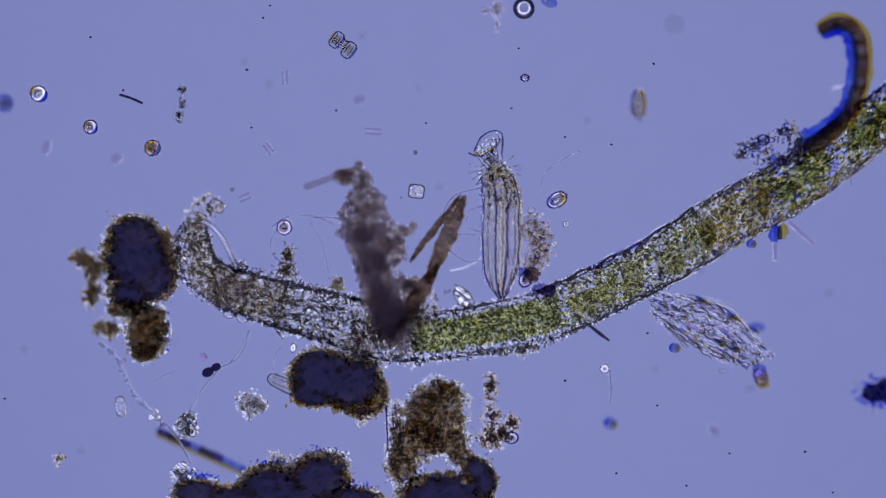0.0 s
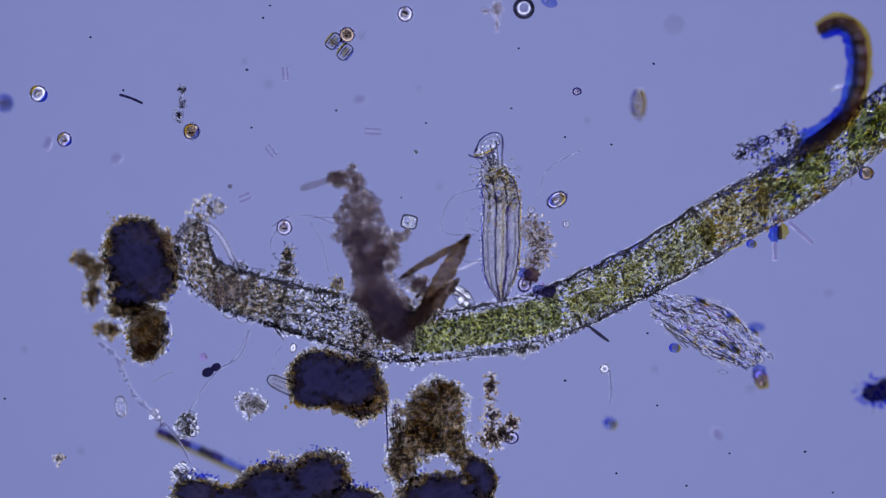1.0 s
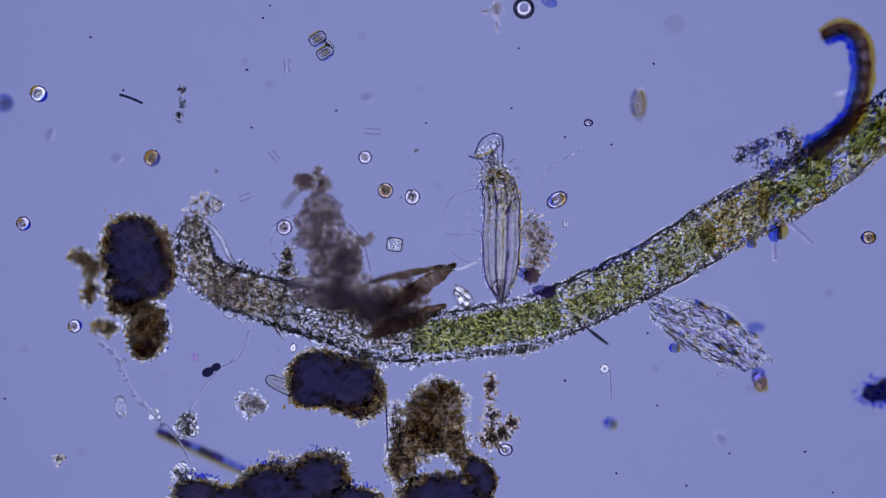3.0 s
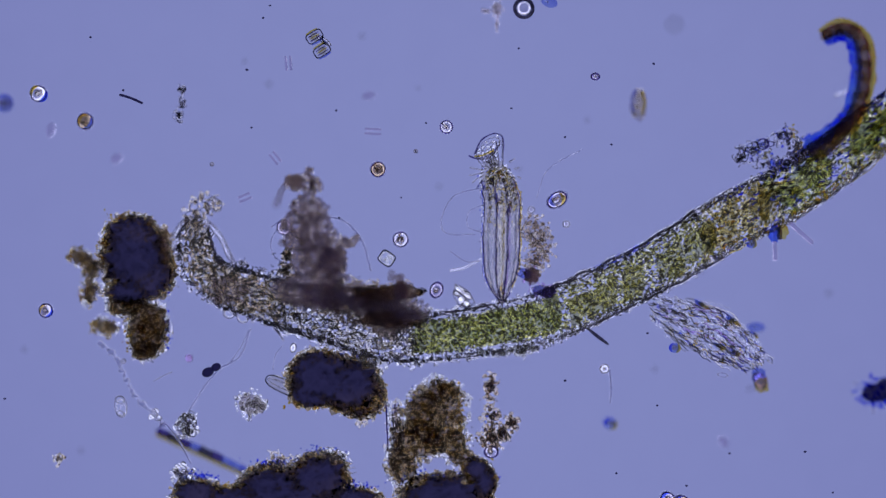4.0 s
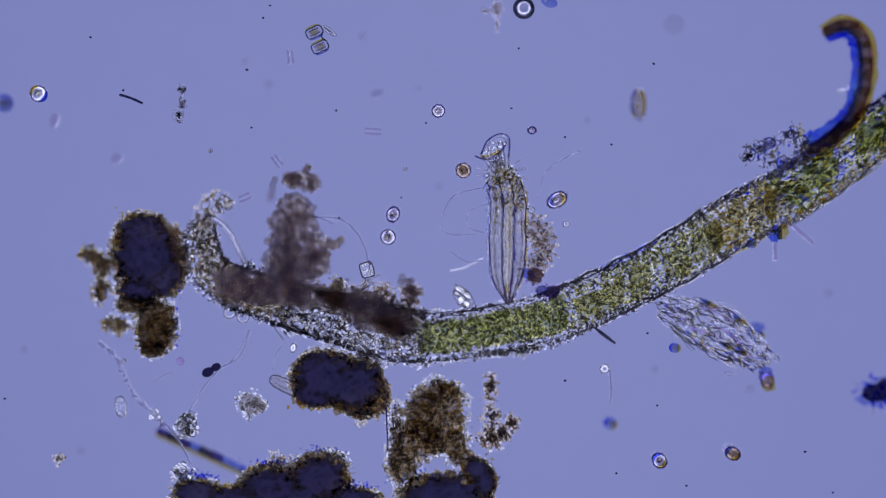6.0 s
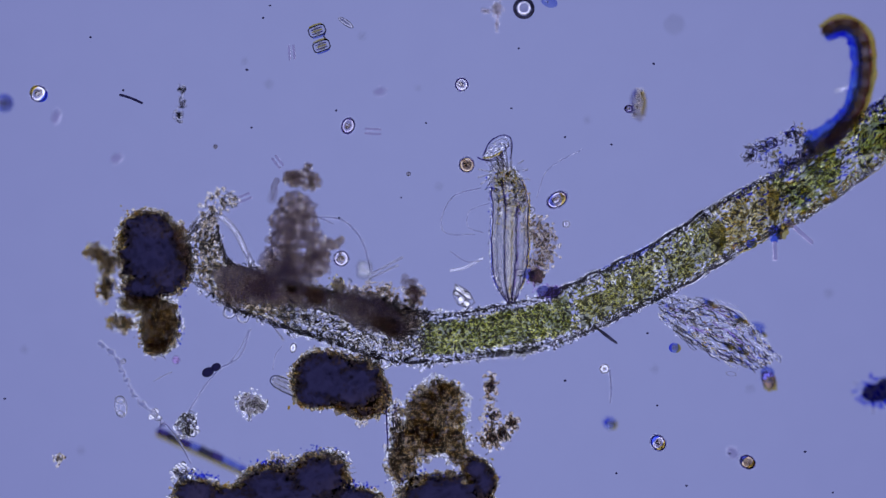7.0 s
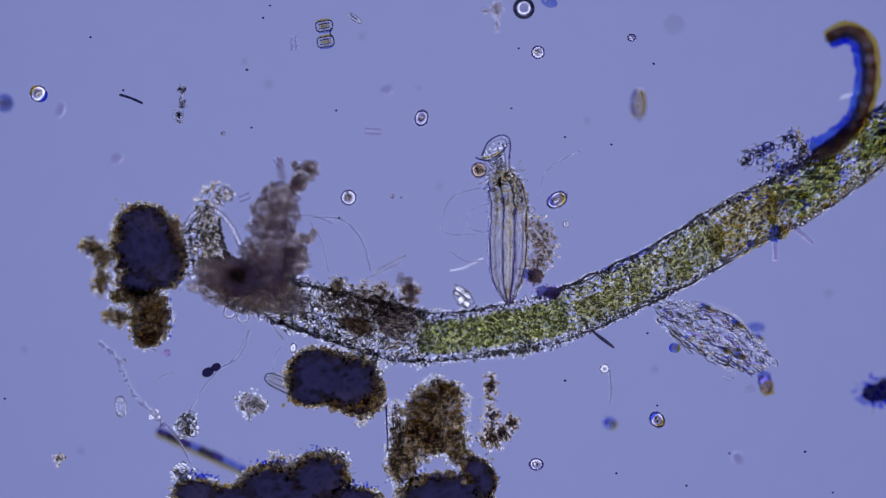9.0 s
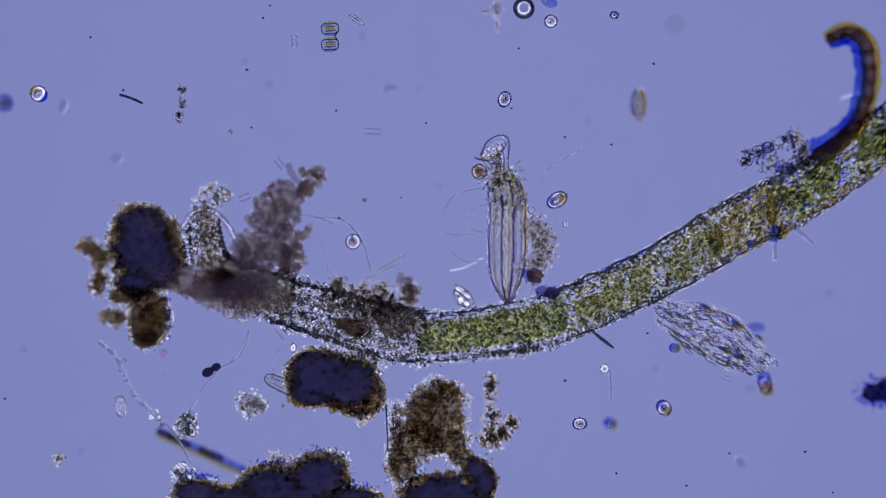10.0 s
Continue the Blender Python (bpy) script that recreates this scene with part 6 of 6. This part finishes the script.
def motions():
    main = [(0, 0, 0, 0), (1, 0, 0.5, 0), (1.5, 0, 1, 0.15), (2.5, -1, 1, 0.45), (4.5, 0, 1, 0.6), (5, 0, 1, 0.6), (5.5, 7, 1, 0.45), (6.2, 13, 2, 0.4), (7, 17, 3.5, 0.35), (7.5, 13, 1.5, 0.85), (8, 13, 1.5, 1.1), (9, 12, 1.5, 1.2), (10, 11, 1.5, 1.25)]
    carry(filament, (737, 576), main)
    carry(hooked, (1490, 120), [(0, 0, 0, 0), (1, -1, 0, 0), (1.5, -1, 2, 0), (2.5, 4, 10, 0), (4.5, 6, 11, 0), (5, 7, 13, 0), (5.5, 9, 8, 0), (7, 7, 3, 0), (7.5, 12, 11, 0), (8, 14, 14, 0), (10, 14, 17, 0)])
    right = [(0, 0, 0, 0), (1.5, -1, 3, 0), (2.5, -2, 6, 0), (4.5, -1, 7, 0), (5, -1, 7, 0), (5.5, 5, 5, 0), (7, 14, 5, 0), (7.5, 10, 10, 0), (8, 9, 12, 0), (10, 8, 13, 0)]
    for ob in (thread_fan, ring_cluster, SPIKE):
        carry(ob, (1200, 500), right)
    foot = [(0, 0, 0, 0), (0.5, 0, 2, 0), (1.5, 0, 4, 0), (4.5, 1, 5, 0), (5, 2, 5, 0), (5.5, 8, 5, 0), (6.2, 13, 6, 0), (7, 16, 8, 0), (7.5, 14, 8, 0), (9, 13, 8, 0), (10, 11, 8, 0)]
    carry(rotifer, (885, 515), foot)
    for ob in (column, knot):
        carry(ob, (950, 430), [(t, du * 0.5, dv * 0.4, 0) for t, du, dv, a in foot])
    left = [(0, 0, 0, 0), (1, 1, 2, 0), (1.5, 1, 2, 0), (2.5, -3, -1, 0), (4.5, -4, -3, 0), (5, -4, -2, 0), (5.5, 7, -4, 0), (6.2, 18, -7, 0), (7, 25, -10, 0), (7.5, 17, -13, 0), (8, 16, -19, 0), (8.5, 17, -21, 0), (10, 12, -20, 0)]
    for ob in (ball, side_bits, shoulder):
        carry(ob, (245, 460), left)
    carry(low_ball, (262, 590), [(0, 0, 0, 0), (1.5, 0, 1, 0), (2.5, -1, -3, 0), (4.5, 2, -3, 0), (5.5, 11, -6, 0), (6.2, 17, -8, 0), (7, 21, -11, 0), (7.5, 12, -17, 0), (8, 7, -24, 0), (10, 3, -24, 0)])
    for ob in (curl, *HEAD_THREADS):
        carry(ob, (350, 430), left)
    for ob in (mid_clump, cap):
        carry(ob, (600, 670), [(0, 0, 0, 0), (0.5, 0, 2, 0), (2.5, -3, 2, 0), (5, -3, 2, 0), (5.5, 1, 2, 0), (7, 5, 3, 0), (8, -2, -2, 0), (10, -5, 0, 0)])
    # the head of the filament bends up about its neck
    head = SECTIONS[0]
    rest = head.matrix_basis.copy()
    rows = []
    for t, a in ((0, 0), (1.5, 0), (2.5, 0.4), (4.5, 0.4), (5.5, 0.6), (7, 0.8), (7.5, 2.1), (8, 2.9), (10, 2.9)):
        c = at(520, 548)
        rows.append((t, Matrix.Translation(c) @ pose(0, 0, 0, 0, 0, -a) @ Matrix.Translation(-c) @ rest))
    walk(head, rows)

    # plume lobes
    piece(LOBES["top"], plume, [(0, 625, 312, 0), (0.5, 617, 314, 0), (1, 613, 316, 0), (1.6, 611, 318, 0), (2, 578, 322, 0), (2.5, 560, 320, 0), (4, 537, 322, 0), (5, 530, 314, 0), (5.5, 532, 318, 0), (7, 535, 315, 0), (7.5, 531, 312, -5), (8, 534, 312, -55), (9, 534, 312, -60), (9.5, 542, 318, -60), (10, 547, 322, -60)])
    piece(LOBES["upper"], plume, [(0, 645, 378, 0), (0.5, 640, 382, 0), (1, 637, 384, 0), (1.6, 635, 385, 0), (2, 590, 385, 0), (2.5, 572, 388, 0), (4, 545, 395, 0), (5, 522, 388, 0), (5.5, 520, 394, 2), (7, 522, 391, 2), (7.5, 506, 385, 0), (8, 489, 380, 4), (9, 490, 374, 8), (9.5, 496, 374, 14), (10, 493, 370, 20)])
    piece(LOBES["middle"], plume, [(0, 655, 446, 70), (0.5, 652, 448, 70), (1, 650, 452, 68), (1.6, 646, 454, 60), (2, 606, 452, 40), (2.5, 596, 460, 20), (4, 566, 460, 5), (5, 522, 460, 0), (5.5, 515, 460, 0), (7, 507, 464, 0), (7.5, 495, 460, 0), (8, 482, 456, 0), (9, 472, 448, 0), (9.5, 466, 445, 0), (10, 458, 440, 0)])
    piece(LOBES["wing"], plume, [(0, 693, 424, 0), (0.5, 686, 430, 0), (1, 683, 435, 0), (1.6, 680, 437, 0), (2, 645, 438, 0), (2.5, 626, 442, 0), (4, 590, 442, 6), (5, 563, 447, 8), (5.5, 562, 444, 8), (7, 562, 444, 8), (7.5, 552, 442, 4), (8, 540, 442, 0), (9, 520, 440, -6), (10, 512, 436, -10)])
    piece(ARM, plume, [(0, 583, 318, 0), (1, 577, 322, 2), (1.6, 572, 324, 4), (2, 533, 350, 10, 60), (2.5, 522, 352, 10, 74), (4, 496, 348, -10, 78), (5, 484, 336, -20, 78), (5.5, 483, 335, -20, 78), (7, 486, 338, -20, 78), (8, 492, 308, -30, 78), (9, 498, 302, -40, 78), (10, 520, 310, -60, 78)])

    piece(MASS[0], crawler, [(0, 664, 500, 75), (1, 656, 505, 70), (1.6, 650, 505, 60), (2, 610, 507, 20), (2.5, 588, 515, 5), (4, 545, 515, 0), (5, 492, 508, 8), (5.5, 442, 507, 10), (7, 440, 503, 12), (8, 428, 500, 10), (9, 405, 487, 5), (9.5, 380, 490, 8), (10, 348, 500, 8)])
    piece(MASS[1], crawler, [(0, 690, 515, 70), (1, 682, 520, 65), (1.6, 676, 522, 55), (2, 645, 508, 15), (2.5, 632, 512, 0), (4, 590, 515, 0), (5, 560, 518, 12), (5.5, 530, 515, 10), (7, 520, 512, 14), (8, 488, 508, 12), (9, 448, 490, 5), (9.5, 440, 492, 2), (10, 425, 497, 2)])
    piece(MASS[2], crawler, [(0, 688, 556, 62), (1, 690, 558, 55), (1.6, 690, 560, 45), (2, 690, 545, 0), (2.5, 690, 540, -18), (4, 688, 543, 4), (5, 650, 548, 20), (5.5, 655, 552, 20), (7, 648, 552, 20), (7.5, 638, 551, 20), (8, 585, 535, 18), (8.5, 520, 528, 16), (9, 478, 518, 14), (10, 448, 516, 8)])
    piece(FOOT, crawler, [(0, 675, 540, 0, 70), (2, 625, 530, 5, 70), (4, 590, 530, 8, 70), (5.5, 545, 520, 10, 70), (7, 470, 510, 8, 55), (8, 425, 510, 6, 30), (9, 396, 524, 6, 8), (10, 382, 530, 10, 0)])
    swim(mat_, [(0, 690, 575, -40), (1, 700, 570, -35), (2, 680, 560, -20), (2.5, 672, 555, -10), (4, 640, 540, 0), (5, 640, 540, 4), (5.5, 647, 541, 4), (7, 660, 543, 4), (7.5, 655, 541, 4), (10, 652, 540, 4)])
    piece(BLADES["lower"], spindle, [(0, 732, 535, -61, 0), (0.5, 748, 552, -53, 0), (1, 752, 550, -47, 0), (1.5, 746, 556, -43, 0), (2, 733, 566, -38, 10), (2.5, 728, 570, -33, 15), (4, 698, 566, -8, 40), (5, 698, 573, 4, 58), (5.5, 700, 577, 6, 60), (7, 692, 579, 8, 64), (8, 652, 574, 8, 66), (9, 632, 576, 8, 66), (10, 625, 580, 8, 66)])
    piece(BLADES["upper"], spindle, [(0, 789, 425, -70, 0), (0.5, 796, 462, -66, 0), (1, 786, 488, -62, 0), (1.5, 778, 502, -58, 5), (2, 762, 502, -54, 10), (2.5, 754, 506, -48, 15), (4, 690, 520, -8, 45), (5, 625, 530, 8, 74), (5.5, 605, 530, 12, 78), (7, 560, 525, 14, 78), (8, 470, 507, 12, 78), (9, 425, 490, 8, 78), (10, 390, 490, 8, 78)])
    piece(BLADES["stalk"], spindle, [(0, 770, 405, -57, 0), (0.5, 772, 432, -45, 0), (1, 770, 456, -35, 0), (1.5, 766, 468, -30, 0), (2, 745, 467, -25, 0), (2.5, 735, 472, -22, 5), (4, 660, 515, 0, 50), (5, 600, 522, 10, 72), (5.5, 585, 522, 12, 78), (7, 520, 515, 14, 78), (8, 460, 505, 14, 70), (10, 410, 490, 8, 75)])

    for ob in BRISTLES[3:5]:
        carry(ob, (680, 476), [(0, 0, 50, 0), (2.5, -30, 50, 0), (5.5, -60, 45, 0), (6.2, -25, 20, 0), (6.9, 0, 0, 0), (10, 4, -4, 0)])
    # free swimmers
    swim(pair, [(0, 607, 79, 36), (1, 601, 82, 39), (1.5, 600, 79, 42), (2, 586, 81, 50), (2.5, 575, 81, 57), (4, 564, 77, 58), (4.5, 562, 75, 58), (5.5, 562, 71, 62), (7, 566, 68, 70), (7.5, 570, 66, 72), (8, 573, 62, 74), (9, 576, 60, 81), (9.5, 583, 65, 84), (10, 585, 65, 86)])
    swim(square, [(0, 737, 339, 8), (0.5, 727, 374, -4), (1, 724, 393, 12), (1.5, 722, 407, 8), (2, 713, 406, 10), (2.5, 708, 419, 8), (2.7, 704, 424, 6), (3.8, 687, 456, 30), (4.5, 675, 459, 45), (5, 660, 468, 60), (5.5, 654, 475, 70), (5.7, 652, 476, 72),
                  (6.8, 645, 482, 85, -58), (7.3, 644, 470, 95, -60), (7.8, 648, 485, 110, -60), (8.5, 652, 520, 120, -60), (10, 650, 535, 125, -60)])
    d = DRIFT
    swim(d["amber"], [(0, 270, 262), (0.5, 322, 253), (1, 339, 233), (1.5, 327, 236), (2, 289, 251), (2.5, 280, 291), (2.7, 280, 290), (3.8, 177, 226), (4.5, 88, 190), (5, 27, 163), (5.5, -20, 150), (10, -60, 140)])
    swim(d["dusky"], [(0, 160, 225), (0.5, 120, 242), (1, 114, 247), (1.5, 95, 267), (2, 67, 303), (2.5, 38, 334), (2.7, 34, 349), (3.3, 60, 460), (3.8, 89, 544), (4, 81, 550), (4.5, 55, 535), (5, 32, 528), (5.2, 6, 518), (5.7, -40, 505), (10, -80, 480)])
    swim(d["roamer"], [(0, 660, -60), (0.5, 680, -30), (0.8, 697, 8), (1, 717, 25), (1.3, 742, 56), (1.6, 758, 103), (1.8, 781, 146), (1.9, 802, 188), (2, 829, 241), (2.4, 792, 311), (2.5, 769, 325), (2.7, 743, 331), (3.8, 718, 422), (4, 709, 424), (4.5, 688, 431), (5, 700, 423), (5.5, 732, 398), (5.7, 721, 404), (6.8, 606, 456),
                       (7, 604, 458), (7.5, 591, 448), (8, 605, 406), (8.5, 623, 357), (9, 617, 350), (9.5, 617, 394), (10, 625, 428)])
    swim(d["brown"], [(0, 600, -60), (0.6, 600, -25), (0.8, 598, 18), (1, 614, 62), (1.1, 634, 75), (1.3, 680, 106), (1.5, 711, 153), (1.6, 727, 184), (1.8, 778, 249), (2, 760, 294), (2.5, 726, 346), (2.7, 705, 345), (3.8, 668, 305), (4, 669, 300), (4.5, 685, 283), (5, 721, 271), (5.5, 787, 268), (5.7, 821, 302), (6.8, 815, 301), (7, 826, 292), (7.5, 842, 322), (8, 846, 300), (10, 848, 304)])
    swim(d["small"], [(0, 640, 430), (2, 620, 410), (2.4, 634, 377), (2.5, 639, 363), (2.7, 643, 332), (3.8, 735, 184), (4, 790, 225), (4.5, 787, 229), (5, 761, 216), (5.5, 750, 207), (5.7, 760, 207), (6.8, 804, 150), (7, 817, 150), (7.5, 861, 170), (8, 875, 177), (8.5, 917, 136), (9, 952, 93), (9.5, 985, 51), (10, 975, 38)])
    swim(d["mote"], [(0, 929, 138), (0.5, 985, 207), (1, 1021, 162), (1.5, 1006, 132), (2, 957, 140), (2.5, 976, 243), (2.7, 1015, 237), (3.8, 1058, 150), (4.5, 1021, 118), (5, 974, 124), (5.5, 904, 210), (6.3, 1000, 232), (6.8, 1107, 208), (7, 1113, 193), (7.5, 1125, 160), (7.8, 1132, 140), (8, 1133, 127), (8.5, 1129, 96), (9, 1118, 67), (9.5, 1104, 44), (10, 1087, 27)])
    swim(d["rim"], [(0, 1590, 250), (0.5, 1570, 275), (1, 1533, 307), (1.5, 1542, 359), (2, 1531, 414), (2.5, 1529, 453), (2.7, 1527, 438), (3.8, 1590, 410), (10, 1640, 400)])
    swim(d["stray"], [(0, -40, 790), (1.2, -20, 750), (1.7, 6, 718), (2, 38, 671), (2.5, 84, 603), (2.7, 100, 594), (3.8, 215, 520), (5, 240, 490), (10, 255, 470)], h=-25)
    swim(d["low"], [(0, 905, 775), (1.5, 905, 775), (2, 908, 787), (2.5, 920, 795), (2.7, 911, 796), (3.8, 872, 797), (4.5, 866, 812), (5, 876, 804), (5.7, 850, 838), (8, 850, 850), (8.5, 895, 842), (8.9, 939, 825), (9, 949, 822), (9.5, 991, 796), (10, 1026, 750)])
    swim(d["blue"], [(0, 1195, 980), (2.7, 1190, 930), (3.8, 1183, 895), (4.1, 1182, 880), (4.5, 1185, 871), (5, 1180, 851), (5.5, 1172, 832), (7, 1165, 784), (7.5, 1178, 770), (8, 1181, 763), (8.5, 1172, 755), (9, 1163, 743), (9.5, 1174, 729), (10, 1175, 722)])
    swim(d["runner"], [(0, 1130, 960), (2.7, 1160, 925), (3.8, 1200, 898), (4.2, 1216, 880), (4.5, 1233, 867), (5, 1260, 833), (5.5, 1289, 813), (5.7, 1294, 803), (6.8, 1311, 806), (7, 1323, 818), (7.5, 1361, 851), (8, 1395, 880), (8.5, 1425, 920), (10, 1480, 960)])
    swim(d["hider"], [(0, 930, 495), (2.7, 900, 510), (3.8, 796, 502), (4.5, 740, 560), (5, 750, 510), (5.3, 745, 480), (5.5, 739, 454), (5.7, 718, 428), (6.2, 684, 345), (6.8, 632, 252), (7, 616, 223), (7.5, 591, 163), (8, 635, 157), (8.5, 717, 201), (9, 746, 209), (9.5, 845, 179), (10, 893, 176)])
    swim(d["sliver"], [(0, 600, 78), (5.5, 570, 62), (6.8, 611, 41), (7, 612, 40), (7.5, 619, 40), (8, 621, 36), (9, 627, 32), (10, 631, 35)])
    swim(d["dot"], [(0, 411, 336), (1, 407, 330), (1.5, 407, 329), (2, 394, 316), (2.5, 387, 309), (4, 375, 291), (4.5, 374, 285), (5.5, 371, 272), (7, 381, 260), (8, 387, 250), (8.5, 388, 241), (9, 395, 237), (10, 408, 234)])
    swim(d["dim"], [(0, 360, 632), (1.5, 360, 632), (2.5, 351, 632), (4, 335, 634), (5.5, 323, 639), (7, 312, 637), (8, 303, 625), (10, 289, 625)])
    swim(d["speck"], [(0, 735, 270), (3.8, 737, 267), (5.2, 715, 291), (5.5, 715, 296), (7, 723, 308), (7.5, 718, 322), (8, 715, 328), (8.5, 709, 334), (9, 694, 348), (9.5, 663, 357), (10, 645, 355)])
    swim(RODS[0], [(0, 504, 138), (1, 505, 130), (2.5, 507, 119), (4, 510, 112), (5.5, 513, 104), (7, 516, 93), (8.5, 519, 81), (10, 521, 73)])
    swim(RODS[1], [(0, 475, 263), (2, 483, 272), (4, 487, 280), (10, 495, 290)])
    swim(FAINT[0], [(0, 635, 175), (1.5, 637, 175), (2.5, 645, 172), (4, 652, 168), (5.5, 663, 165), (7, 672, 161), (8, 678, 159), (10, 690, 155)])
    swim(FAINT[2], [(0, 79, 260), (2.5, 84, 240), (4.5, 88, 225), (5.5, 91, 216), (7.5, 98, 203), (10, 108, 186)])
    swim(FAINT[3], [(0, 1266, 763), (1, 1272, 770), (2.5, 1277, 776), (4, 1283, 784), (5.5, 1291, 796), (7, 1299, 803), (10, 1313, 820)])


motions()
